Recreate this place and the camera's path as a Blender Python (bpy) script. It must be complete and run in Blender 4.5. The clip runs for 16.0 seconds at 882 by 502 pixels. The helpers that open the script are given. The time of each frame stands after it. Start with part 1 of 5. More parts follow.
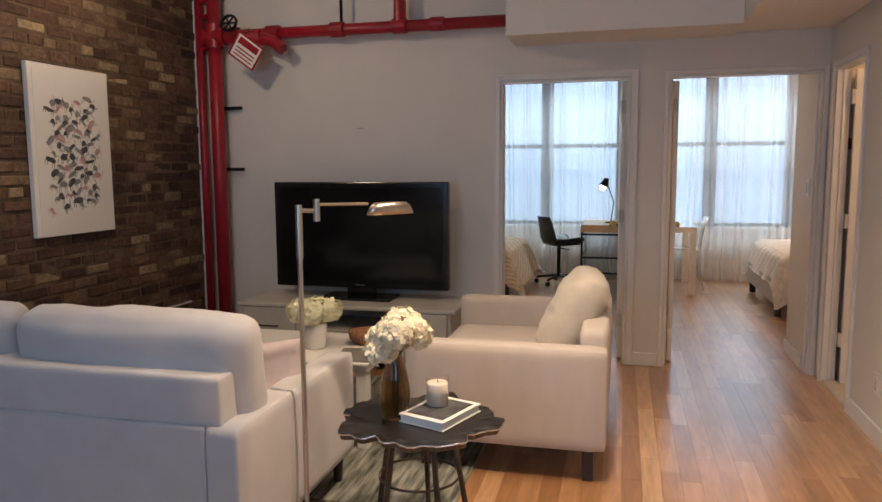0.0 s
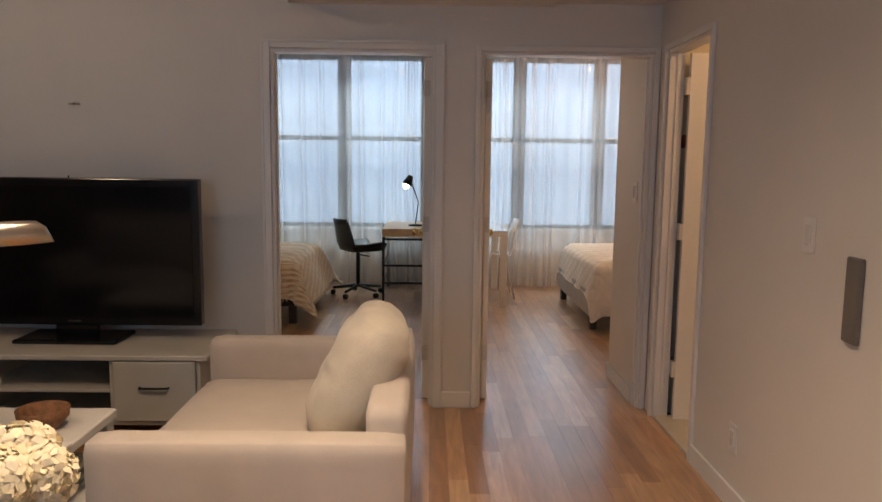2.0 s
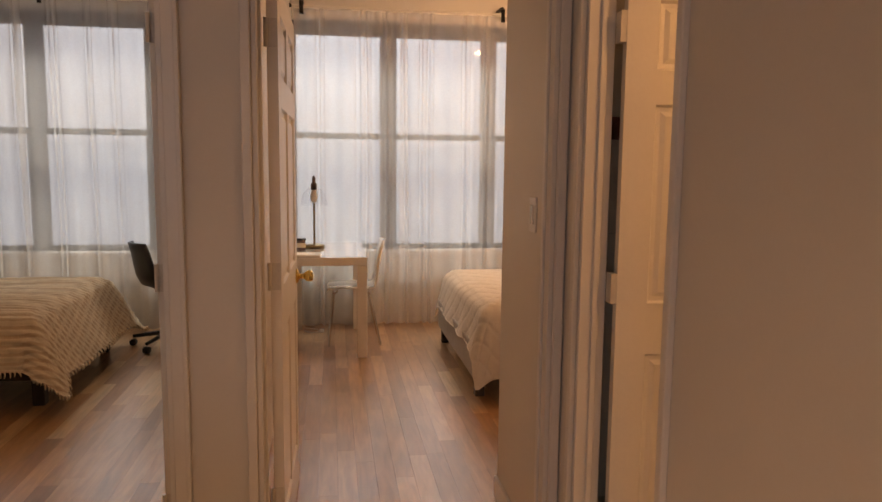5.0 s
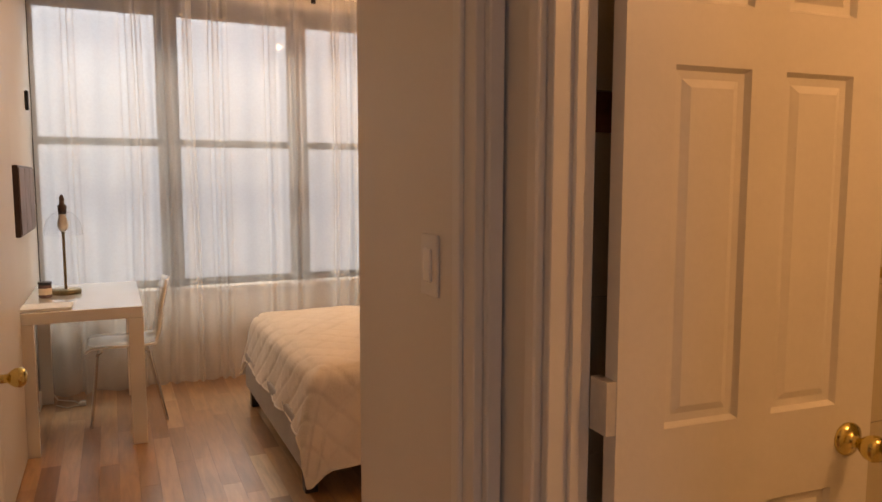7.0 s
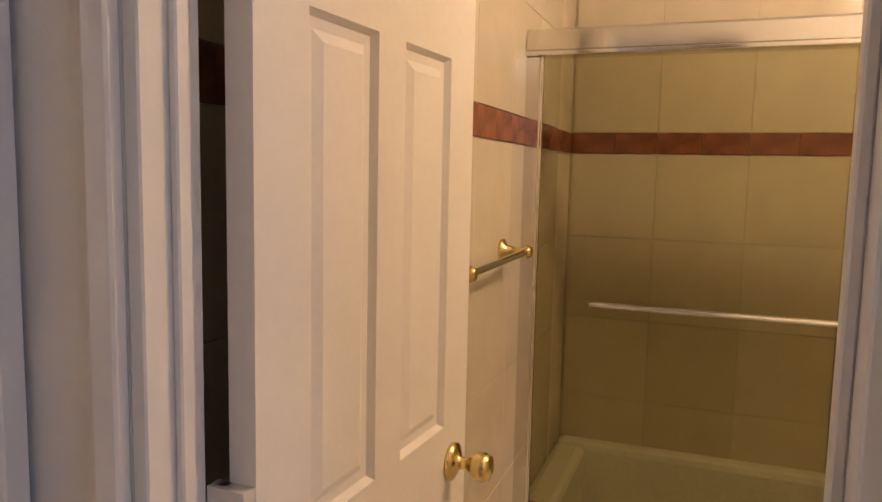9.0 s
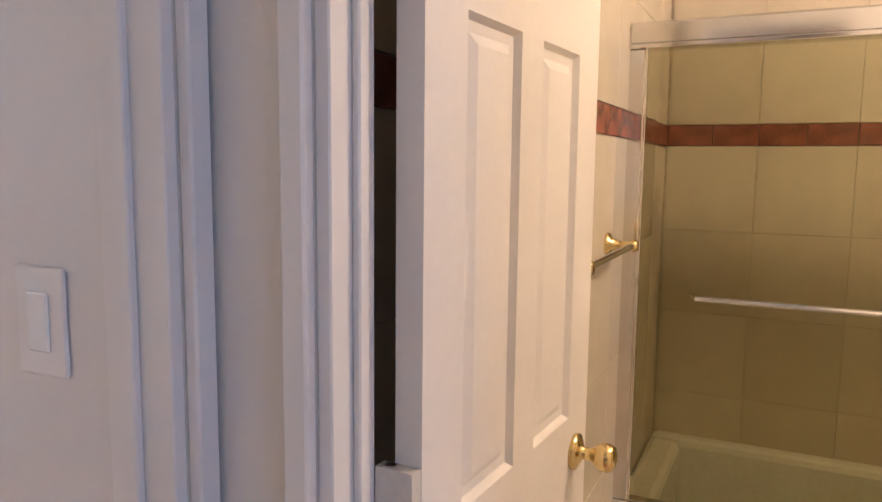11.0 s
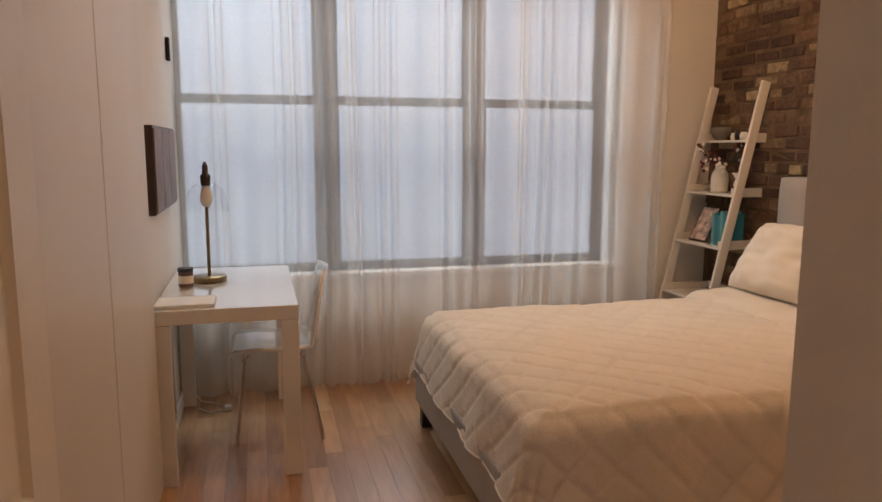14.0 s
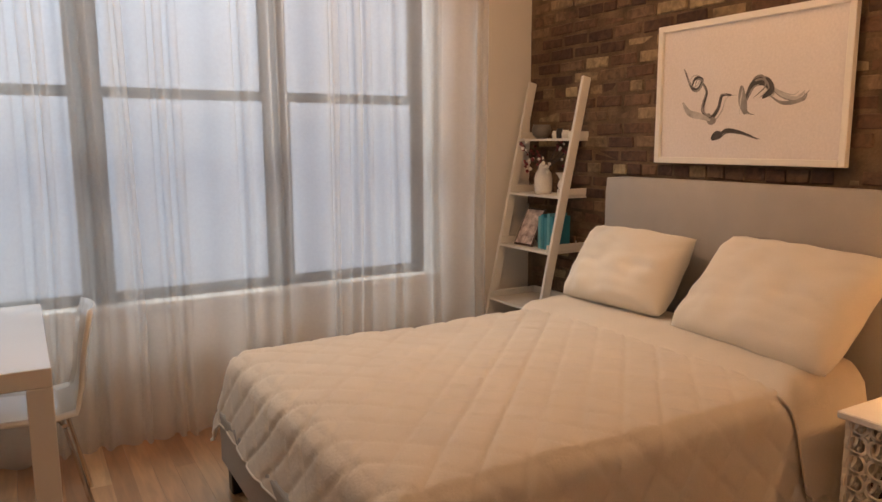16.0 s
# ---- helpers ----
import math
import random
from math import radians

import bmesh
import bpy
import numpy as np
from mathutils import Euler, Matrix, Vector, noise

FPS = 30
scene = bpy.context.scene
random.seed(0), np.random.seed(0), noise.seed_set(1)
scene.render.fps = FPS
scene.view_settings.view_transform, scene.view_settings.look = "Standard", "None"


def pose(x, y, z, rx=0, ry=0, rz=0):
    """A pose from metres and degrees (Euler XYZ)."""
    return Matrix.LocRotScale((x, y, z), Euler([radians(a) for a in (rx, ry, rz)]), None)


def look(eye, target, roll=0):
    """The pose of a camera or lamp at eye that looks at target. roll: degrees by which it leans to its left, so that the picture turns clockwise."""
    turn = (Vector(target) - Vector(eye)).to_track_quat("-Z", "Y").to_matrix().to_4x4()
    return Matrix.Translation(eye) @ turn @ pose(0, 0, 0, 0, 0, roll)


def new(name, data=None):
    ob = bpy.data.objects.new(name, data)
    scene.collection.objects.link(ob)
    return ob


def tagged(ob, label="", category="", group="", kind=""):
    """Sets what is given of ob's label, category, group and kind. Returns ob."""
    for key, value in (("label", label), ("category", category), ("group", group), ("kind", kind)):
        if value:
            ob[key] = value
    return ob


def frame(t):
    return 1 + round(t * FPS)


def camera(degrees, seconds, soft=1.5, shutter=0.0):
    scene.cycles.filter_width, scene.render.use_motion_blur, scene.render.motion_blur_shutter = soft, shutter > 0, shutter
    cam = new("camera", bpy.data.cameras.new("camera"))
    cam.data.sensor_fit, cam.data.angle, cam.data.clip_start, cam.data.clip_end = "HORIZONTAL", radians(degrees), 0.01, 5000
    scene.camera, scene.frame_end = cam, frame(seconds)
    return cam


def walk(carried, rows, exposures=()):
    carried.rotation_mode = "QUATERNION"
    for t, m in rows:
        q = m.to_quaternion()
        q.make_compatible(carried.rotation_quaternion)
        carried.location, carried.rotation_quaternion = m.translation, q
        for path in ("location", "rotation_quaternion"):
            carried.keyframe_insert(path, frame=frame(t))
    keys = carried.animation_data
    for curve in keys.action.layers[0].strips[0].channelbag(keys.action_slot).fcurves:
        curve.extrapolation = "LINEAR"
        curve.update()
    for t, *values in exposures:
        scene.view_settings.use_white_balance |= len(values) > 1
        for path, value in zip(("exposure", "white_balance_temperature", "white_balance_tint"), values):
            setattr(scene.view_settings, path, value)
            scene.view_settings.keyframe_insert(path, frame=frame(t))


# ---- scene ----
cam = camera(63.0, 16.0)
PATH = [
    (0, (0.413, 0.817, 1.425), (-0.076, 2.743, 1.194), -0.4),
    (0.5, (0.347, 1.079, 1.415), (0.025, 3.039, 1.185), -0.7),
    (1, (0.307, 1.374, 1.431), (0.202, 3.356, 1.187), -0.8),
    (1.5, (0.369, 1.693, 1.437), (0.35, 3.677, 1.182), -0.3),
    (2, (0.423, 1.985, 1.427), (0.455, 3.97, 1.182), 0.7),
    (2.5, (0.469, 2.314, 1.449), (0.667, 4.293, 1.234), 1.0),
    (3, (0.574, 2.589, 1.426), (0.903, 4.55, 1.215), 1.3),
    (3.2, (0.629, 2.704, 1.44), (0.975, 4.662, 1.231), 1.6),
    (5.5, (0.96, 4.108, 1.432), (1.254, 6.072, 1.193), 0.5),
    (6, (0.97, 4.414, 1.433), (1.41, 6.352, 1.213), 0.3),
    (6.5, (1.031, 4.708, 1.44), (1.61, 6.611, 1.23), 0.5),
    (7, (1.065, 4.945, 1.437), (1.893, 6.755, 1.238), 0.1),
    (7.5, (1.07, 5.166, 1.454), (2.314, 6.72, 1.258), -0.5),
    (8, (1.127, 5.31, 1.442), (2.656, 6.582, 1.232), 0.3),
    (8.5, (1.189, 5.397, 1.443), (2.91, 6.393, 1.227), 0.9),
    (8.7, (1.193, 5.415, 1.442), (2.978, 6.292, 1.227), 1.1),
    (9.7, (1.165, 5.455, 1.442), (3.101, 5.902, 1.214), 1.0),
    (10.8, (1.129, 5.5, 1.442), (2.983, 6.211, 1.201), 1.0),
    (11, (1.121, 5.515, 1.444), (2.91, 6.375, 1.207), 0.6),
    (11.5, (1.113, 5.511, 1.446), (2.641, 6.784, 1.234), 0.4),
    (12, (1.102, 5.504, 1.458), (2.294, 7.091, 1.215), 0.7),
    (12.5, (1.083, 5.51, 1.449), (1.925, 7.305, 1.19), 0.6),
    (13, (1.062, 5.629, 1.429), (1.658, 7.518, 1.152), 0.6),
    (13.5, (1.024, 5.856, 1.434), (1.521, 7.772, 1.146), 0.3),
    (14, (1.047, 6.042, 1.425), (1.534, 7.96, 1.135), 0.2),
    (14.5, (1.105, 6.224, 1.436), (1.647, 8.128, 1.147), 0.3),
    (15, (1.149, 6.354, 1.421), (1.744, 8.241, 1.132), 0.4),
    (15.5, (1.149, 6.507, 1.431), (1.897, 8.336, 1.123), 0.3),
    (16, (1.154, 6.602, 1.445), (2.152, 8.309, 1.146), -0.2),
]
# seconds, stops, kelvin, tint
EXPOSURES = [
    (0, -0.08, 6600, 13), (2, -0.42, 7000, 15), (3.2, -0.6, 8000, 19), (5.3, -0.62, 10700, 30), (7, -0.62, 10700, 29), (7.5, -0.6, 10900, 26), (8, -0.1, 9800, 21),
    (8.7, 0.25, 6100, 11), (10.8, 0.85, 4850, 10), (11.3, 0.58, 4900, 13), (12, -0.42, 6200, 17), (12.5, -0.66, 7100, 20), (13, -0.82, 7600, 22), (13.5, -0.86, 8000, 24), (16, -0.86, 8400, 24),
]
walk(cam, [(t, look(eye, target, roll)) for t, eye, target, roll in PATH], EXPOSURES)

# ---- world and lights ----
world = bpy.data.worlds.new("sky")
scene.world = world
world.use_nodes = True
wn = world.node_tree
sky = wn.nodes.new("ShaderNodeTexSky")
sky.sky_type = "NISHITA"
sky.sun_disc = False
sky.sun_elevation = radians(35)
sky.sun_rotation = radians(150)
wn.links.new(sky.outputs[0], wn.nodes["Background"].inputs[0])
wn.nodes["Background"].inputs[1].default_value = 0.15


def area_lamp(name, m, sx, sy, watts, colour):
    d = bpy.data.lights.new(name, "AREA")
    d.shape, d.size, d.size_y, d.energy, d.color = "RECTANGLE", sx, sy, watts, colour
    ob = new(name, d)
    ob.matrix_world = m
    return ob


def bulb(name, x, y, z, watts, colour, radius=0.04):
    d = bpy.data.lights.new(name, "POINT")
    d.energy, d.color, d.shadow_soft_size = watts, colour, radius
    ob = new(name, d)
    ob.location = (x, y, z)
    return ob


def downlight(name, x, y, z, watts, colour, spread=118, blend=0.6):
    d = bpy.data.lights.new(name, "SPOT")
    d.energy, d.color, d.shadow_soft_size, d.spot_size, d.spot_blend = watts, colour, 0.05, radians(spread), blend
    ob = new(name, d)
    ob.matrix_world = look((x, y, z), (x, y + 0.001, 0))
    return ob


WARM = (1.0, 0.62, 0.32)
LAMP = (1.0, 0.67, 0.40)
SOFT = (1.0, 0.78, 0.56)
SKYC = (0.69, 0.90, 1.0)
SUN = bpy.data.lights.new("sun", "SUN")
SUN.energy, SUN.angle, SUN.color = 0.6, radians(15), (1.0, 0.96, 0.9)
new("sun", SUN).matrix_world = look((0, 0, 10), (3.0, 5.2, 3.9))
# stands in for daylight from an inferred window behind the walker; none is built
area_lamp("window_daylight", look((-1.2, -0.55, 1.6), (-1.2, 5, 1.2)), 2.2, 1.5, 36, (0.38, 0.65, 1.0))
# sky over the light court, falling through the bedroom windows
area_lamp("sky_light", look((1.98, 13.5, 5.2), (1.98, 10.3, 0.9)), 3.2, 1.6, 435, SKYC)
area_lamp("sky_light", look((-1.14, 13.5, 5.2), (-1.14, 10.3, 0.9)), 3.2, 1.6, 350, SKYC)
# lamps of the rooms; no ceiling fittings are built
downlight("living_lamp", 0.2, 3.0, 2.93, 235, SOFT, 98, 0.9)
# next three are fills, added to brighten passage wall, loveseat and sofa cushions
downlight("living_lamp", 0.2, 3.75, 2.93, 85, SOFT, 114, 0.7)
downlight("living_lamp", 0.85, 4.25, 2.93, 25, SOFT, 84, 0.8)
downlight("living_lamp", -1.6, 3.35, 2.93, 50, SOFT)
bulb("living_lamp", -2.15, 4.3, 2.74, 20, SOFT, 0.05)
bulb("bath_lamp", 2.7, 4.75, 2.3, 33, WARM, 0.08)
bulb("bedroom_lamp", 2.65, 8.75, 2.75, 58, LAMP, 0.03)
bulb("bedside_lamp", 3.72, 7.60, 0.98, 18, WARM, 0.06)
bulb("left_bedroom_lamp", -0.05, 7.45, 2.85, 26, LAMP, 0.05)
bulb("desk_lamp_bulb", 0.16, 9.62, 1.17, 1.2, SOFT, 0.02)


# ---- materials ----
def mat(name, base, rough=0.5, metal=0.0, vary=0.12, scale=6.0, fine=0.06, fine_scale=90.0, bump=0.05, bump_scale=120.0,
        stretch=(1, 1, 1), island="", coat=0.0, alt=None, sheen=0.0):
    """A paint or body colour with large stains, fine grain and a little relief."""
    m = bpy.data.materials.new(name)
    m.use_nodes = True
    nt = m.node_tree
    b = nt.nodes["Principled BSDF"]
    b.inputs["Roughness"].default_value = rough
    b.inputs["Metallic"].default_value = metal
    b.inputs["Coat Weight"].default_value = coat
    b.inputs["Sheen Weight"].default_value = sheen
    co = nt.nodes.new("ShaderNodeTexCoord")
    mp = nt.nodes.new("ShaderNodeMapping")
    mp.inputs["Scale"].default_value = stretch
    nt.links.new(co.outputs["Object"], mp.inputs["Vector"])
    big = nt.nodes.new("ShaderNodeTexNoise")
    big.inputs["Scale"].default_value, big.inputs["Detail"].default_value = scale, 4
    small = nt.nodes.new("ShaderNodeTexNoise")
    small.inputs["Scale"].default_value, small.inputs["Detail"].default_value = fine_scale, 3
    for n in (big, small):
        nt.links.new(mp.outputs[0], n.inputs["Vector"])
    ramp = nt.nodes.new("ShaderNodeValToRGB")
    lo = [max(0, c * (1 - vary)) for c in base]
    hi = [min(1, c * (1 + vary)) for c in (alt or base)]
    ramp.color_ramp.elements[0].color, ramp.color_ramp.elements[1].color = (*lo, 1), (*hi, 1)
    ramp.color_ramp.elements[0].position, ramp.color_ramp.elements[1].position = 0.3, 0.7
    nt.links.new(big.outputs["Fac"], ramp.inputs[0])
    grain = nt.nodes.new("ShaderNodeMapRange")
    grain.inputs["To Min"].default_value, grain.inputs["To Max"].default_value = 1 - 2 * fine, 1 + 2 * fine
    nt.links.new(small.outputs["Fac"], grain.inputs["Value"])
    mul = nt.nodes.new("ShaderNodeMix")
    mul.data_type, mul.blend_type = "RGBA", "MULTIPLY"
    mul.inputs["Factor"].default_value = 1
    nt.links.new(ramp.outputs[0], mul.inputs["A"])
    nt.links.new(grain.outputs[0], mul.inputs["B"])
    out = mul.outputs["Result"]
    if island:
        src = nt.nodes.new("ShaderNodeObjectInfo" if island == "object" else "ShaderNodeNewGeometry")
        tone = nt.nodes.new("ShaderNodeMapRange")
        tone.inputs["To Min"].default_value, tone.inputs["To Max"].default_value = 0.62, 1.38
        nt.links.new(src.outputs["Random" if island == "object" else "Random Per Island"], tone.inputs["Value"])
        mul2 = nt.nodes.new("ShaderNodeMix")
        mul2.data_type, mul2.blend_type = "RGBA", "MULTIPLY"
        mul2.inputs["Factor"].default_value = 1
        nt.links.new(out, mul2.inputs["A"])
        nt.links.new(tone.outputs[0], mul2.inputs["B"])
        out = mul2.outputs["Result"]
    nt.links.new(out, b.inputs["Base Color"])
    if bump:
        bp = nt.nodes.new("ShaderNodeBump")
        bp.inputs["Strength"].default_value, bp.inputs["Distance"].default_value = bump, 0.01
        rel = nt.nodes.new("ShaderNodeTexNoise")
        rel.inputs["Scale"].default_value, rel.inputs["Detail"].default_value = bump_scale, 4
        nt.links.new(mp.outputs[0], rel.inputs["Vector"])
        nt.links.new(rel.outputs["Fac"], bp.inputs["Height"])
        nt.links.new(bp.outputs[0], b.inputs["Normal"])
    return m


def ramp_mat(name, island, stops, rough, grain_scale, stretch, dark, bump, patch=3.0):
    """Pieces whose colour is drawn one by one from a ramp, with streaks along the piece."""
    m = bpy.data.materials.new(name)
    m.use_nodes = True
    nt = m.node_tree
    b = nt.nodes["Principled BSDF"]
    b.inputs["Roughness"].default_value = rough
    src = nt.nodes.new("ShaderNodeObjectInfo" if island == "object" else "ShaderNodeNewGeometry")
    rnd = src.outputs["Random" if island == "object" else "Random Per Island"]
    ramp = nt.nodes.new("ShaderNodeValToRGB")
    els = ramp.color_ramp.elements
    while len(els) < len(stops):
        els.new(0.5)
    for e, (p, c) in zip(els, stops):
        e.position, e.color = p, (*c, 1)
    nt.links.new(rnd, ramp.inputs[0])
    geo = nt.nodes.new("ShaderNodeNewGeometry")
    mp = nt.nodes.new("ShaderNodeMapping")
    mp.inputs["Scale"].default_value = stretch
    nt.links.new(geo.outputs["Position"], mp.inputs["Vector"])
    streak = nt.nodes.new("ShaderNodeTexNoise")
    streak.inputs["Scale"].default_value, streak.inputs["Detail"].default_value = grain_scale, 5
    streak.inputs["Distortion"].default_value = 0.6
    nt.links.new(mp.outputs[0], streak.inputs["Vector"])
    soil = nt.nodes.new("ShaderNodeTexNoise")
    soil.inputs["Scale"].default_value, soil.inputs["Detail"].default_value = patch, 5
    nt.links.new(geo.outputs["Position"], soil.inputs["Vector"])
    last = ramp.outputs[0]
    for n, lo, hi in ((streak, 1 - dark, 1 + dark), (soil, 1 - 0.8 * dark, 1 + 0.8 * dark)):
        r = nt.nodes.new("ShaderNodeMapRange")
        r.inputs["From Min"].default_value, r.inputs["From Max"].default_value = 0.25, 0.75
        r.inputs["To Min"].default_value, r.inputs["To Max"].default_value = lo, hi
        nt.links.new(n.outputs["Fac"], r.inputs["Value"])
        x = nt.nodes.new("ShaderNodeMix")
        x.data_type, x.blend_type = "RGBA", "MULTIPLY"
        x.inputs["Factor"].default_value = 1
        nt.links.new(last, x.inputs["A"])
        nt.links.new(r.outputs[0], x.inputs["B"])
        last = x.outputs["Result"]
    nt.links.new(last, b.inputs["Base Color"])
    bp = nt.nodes.new("ShaderNodeBump")
    bp.inputs["Strength"].default_value, bp.inputs["Distance"].default_value = bump, 0.01
    nt.links.new(streak.outputs["Fac"], bp.inputs["Height"])
    nt.links.new(bp.outputs[0], b.inputs["Normal"])
    return m


def glass(name, colour=(1, 1, 1), rough=0.0, ior=1.45):
    m = bpy.data.materials.new(name)
    m.use_nodes = True
    b = m.node_tree.nodes["Principled BSDF"]
    b.inputs["Base Color"].default_value = (*colour, 1)
    b.inputs["Roughness"].default_value = rough
    b.inputs["Transmission Weight"].default_value = 1
    b.inputs["IOR"].default_value = ior
    return m


def thin_pane(name, tint, gloss):
    """A thin clear pane: light goes straight through, with a little mirror gloss on it."""
    m = bpy.data.materials.new(name)
    m.use_nodes = True
    nt = m.node_tree
    out = nt.nodes["Material Output"]
    tr = nt.nodes.new("ShaderNodeBsdfTransparent")
    tr.inputs[0].default_value = (*tint, 1)
    gl = nt.nodes.new("ShaderNodeBsdfGlossy")
    gl.inputs["Roughness"].default_value = 0.03
    lw = nt.nodes.new("ShaderNodeLayerWeight")
    lw.inputs["Blend"].default_value = 0.5
    pw = nt.nodes.new("ShaderNodeMath")
    pw.operation = "POWER"
    pw.inputs[1].default_value = 4
    nt.links.new(lw.outputs["Facing"], pw.inputs[0])
    fr = nt.nodes.new("ShaderNodeMapRange")
    fr.inputs["To Min"].default_value, fr.inputs["To Max"].default_value = 0.007, gloss
    nt.links.new(pw.outputs[0], fr.inputs["Value"])
    mix = nt.nodes.new("ShaderNodeMixShader")
    nt.links.new(fr.outputs[0], mix.inputs[0])
    nt.links.new(tr.outputs[0], mix.inputs[1])
    nt.links.new(gl.outputs[0], mix.inputs[2])
    nt.links.new(mix.outputs[0], out.inputs[0])
    return m


def sheer(name, colour, open_share):
    """Thin woven voile: part gap, part lit cloth."""
    m = bpy.data.materials.new(name)
    m.use_nodes = True
    nt = m.node_tree
    out = nt.nodes["Material Output"]
    tr = nt.nodes.new("ShaderNodeBsdfTransparent")
    tl = nt.nodes.new("ShaderNodeBsdfTranslucent")
    df = nt.nodes.new("ShaderNodeBsdfDiffuse")
    tl.inputs[0].default_value = df.inputs[0].default_value = (*colour, 1)
    cloth = nt.nodes.new("ShaderNodeMixShader")
    cloth.inputs[0].default_value = 0.4
    nt.links.new(tl.outputs[0], cloth.inputs[1])
    nt.links.new(df.outputs[0], cloth.inputs[2])
    co = nt.nodes.new("ShaderNodeTexCoord")
    n = nt.nodes.new("ShaderNodeTexNoise")
    n.inputs["Scale"].default_value, n.inputs["Detail"].default_value = 60.0, 2
    nt.links.new(co.outputs["Object"], n.inputs["Vector"])
    r = nt.nodes.new("ShaderNodeMapRange")
    r.inputs["To Min"].default_value, r.inputs["To Max"].default_value = 1 - open_share - 0.02, 1 - open_share + 0.02
    nt.links.new(n.outputs["Fac"], r.inputs["Value"])
    mix = nt.nodes.new("ShaderNodeMixShader")
    nt.links.new(r.outputs[0], mix.inputs[0])
    nt.links.new(tr.outputs[0], mix.inputs[1])
    nt.links.new(cloth.outputs[0], mix.inputs[2])
    nt.links.new(mix.outputs[0], out.inputs[0])
    return m


def glow(name, colour, strength):
    m = bpy.data.materials.new(name)
    m.use_nodes = True
    b = m.node_tree.nodes["Principled BSDF"]
    b.inputs["Base Color"].default_value = (*colour, 1)
    b.inputs["Emission Color"].default_value = (*colour, 1)
    b.inputs["Emission Strength"].default_value = strength
    return m


PAINT = mat("wall_paint", (0.72, 0.70, 0.665), 0.55, vary=0.03, scale=1.5, fine=0.01, bump=0.06, bump_scale=220)
CEIL = mat("ceiling_paint", (0.78, 0.76, 0.73), 0.7, vary=0.03, scale=1.5, fine=0.01, bump=0.04, bump_scale=160)
TRIM = mat("trim_paint", (0.76, 0.75, 0.73), 0.32, vary=0.03, scale=3, fine=0.01, bump=0.03, bump_scale=60)
DOORP = mat("door_paint", (0.80, 0.77, 0.72), 0.35, vary=0.03, scale=4, fine=0.015, bump=0.04, bump_scale=70)
CLOSET = mat("closet_paint", (0.69, 0.66, 0.62), 0.4, vary=0.03, scale=2, fine=0.01, bump=0.02)
WOODS = [(0.0, (0.31, 0.145, 0.060)), (0.3, (0.40, 0.20, 0.088)), (0.6, (0.46, 0.24, 0.110)), (0.85, (0.53, 0.295, 0.145)), (1.0, (0.60, 0.38, 0.21))]
PLANK = ramp_mat("floor_plank_wood", "object", WOODS, 0.25, 5, (7, 0.8, 1), 0.24, 0.004, 1.3)
PLANKS = ramp_mat("floor_planks_wood", "island", WOODS, 0.25, 5, (7, 0.8, 1), 0.24, 0.004, 1.3)
for wood in (PLANK, PLANKS):
    wb = wood.node_tree.nodes["Principled BSDF"]
    wb.inputs["Coat Weight"].default_value, wb.inputs["Coat Roughness"].default_value, wb.inputs["Coat IOR"].default_value = 1.0, 0.30, 1.66
SUBFLOOR = mat("subfloor_dark", (0.05, 0.03, 0.02), 0.8)
BRICKS = [(0.0, (0.055, 0.028, 0.02)), (0.3, (0.09, 0.046, 0.029)), (0.6, (0.125, 0.07, 0.043)), (0.82, (0.17, 0.11, 0.066)), (0.94, (0.23, 0.165, 0.098)), (1.0, (0.34, 0.26, 0.15))]
BRICK = ramp_mat("old_brick", "object", BRICKS, 0.85, 28, (1, 1, 1), 0.45, 0.5, 2.2)
BRICKJ = ramp_mat("old_bricks", "island", BRICKS, 0.85, 28, (1, 1, 1), 0.45, 0.5, 2.2)
MORTAR = mat("mortar", (0.13, 0.085, 0.052), 0.95, vary=0.45, scale=8, fine=0.12, bump=0.5, bump_scale=70)
TILE = ramp_mat("bath_tile", "object", [(0.0, (0.60, 0.54, 0.42)), (1.0, (0.68, 0.62, 0.50))], 0.14, 9, (1, 1, 1), 0.05, 0.01, 2)
BAND = mat("terracotta_band", (0.24, 0.09, 0.055), 0.25, vary=0.35, scale=14, fine=0.1, bump=0.05)
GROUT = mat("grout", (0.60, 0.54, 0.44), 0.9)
BATHFLOOR = mat("bath_floor_stone", (0.55, 0.5, 0.42), 0.3, vary=0.1, scale=5)
CHROME = mat("chrome", (0.72, 0.71, 0.69), 0.12, 1.0, vary=0.04, fine=0.02, bump=0.0)
BRASS = mat("brass", (0.72, 0.57, 0.24), 0.2, 1.0, vary=0.1, scale=12, fine=0.04, bump=0.0)
STEEL = mat("brushed_nickel", (0.56, 0.50, 0.42), 0.28, 1.0, vary=0.05, fine=0.03, bump=0.01)
BLACKM = mat("black_metal", (0.018, 0.017, 0.017), 0.4, 0.6, vary=0.2, bump=0.02)
HINGE = mat("painted_hinge", (0.66, 0.63, 0.58), 0.4, 0.0, vary=0.06, bump=0.02)
RED = mat("red_pipe_paint", (0.33, 0.012, 0.025), 0.35, vary=0.18, scale=9, fine=0.05, bump=0.08, bump_scale=40)
MAUVEP = mat("mauve_weave", (0.46, 0.39, 0.40), 0.9, vary=0.07, scale=9, fine=0.1, fine_scale=260, bump=0.4, bump_scale=300, sheen=0.3)
BLACKP = mat("black_plastic", (0.014, 0.014, 0.016), 0.38, vary=0.15, bump=0.02)
SCREEN = mat("tv_screen", (0.004, 0.004, 0.005), 0.12, vary=0.1, bump=0.0)
TVRIM = mat("tv_gloss_black", (0.008, 0.008, 0.009), 0.18, vary=0.1, bump=0.0)
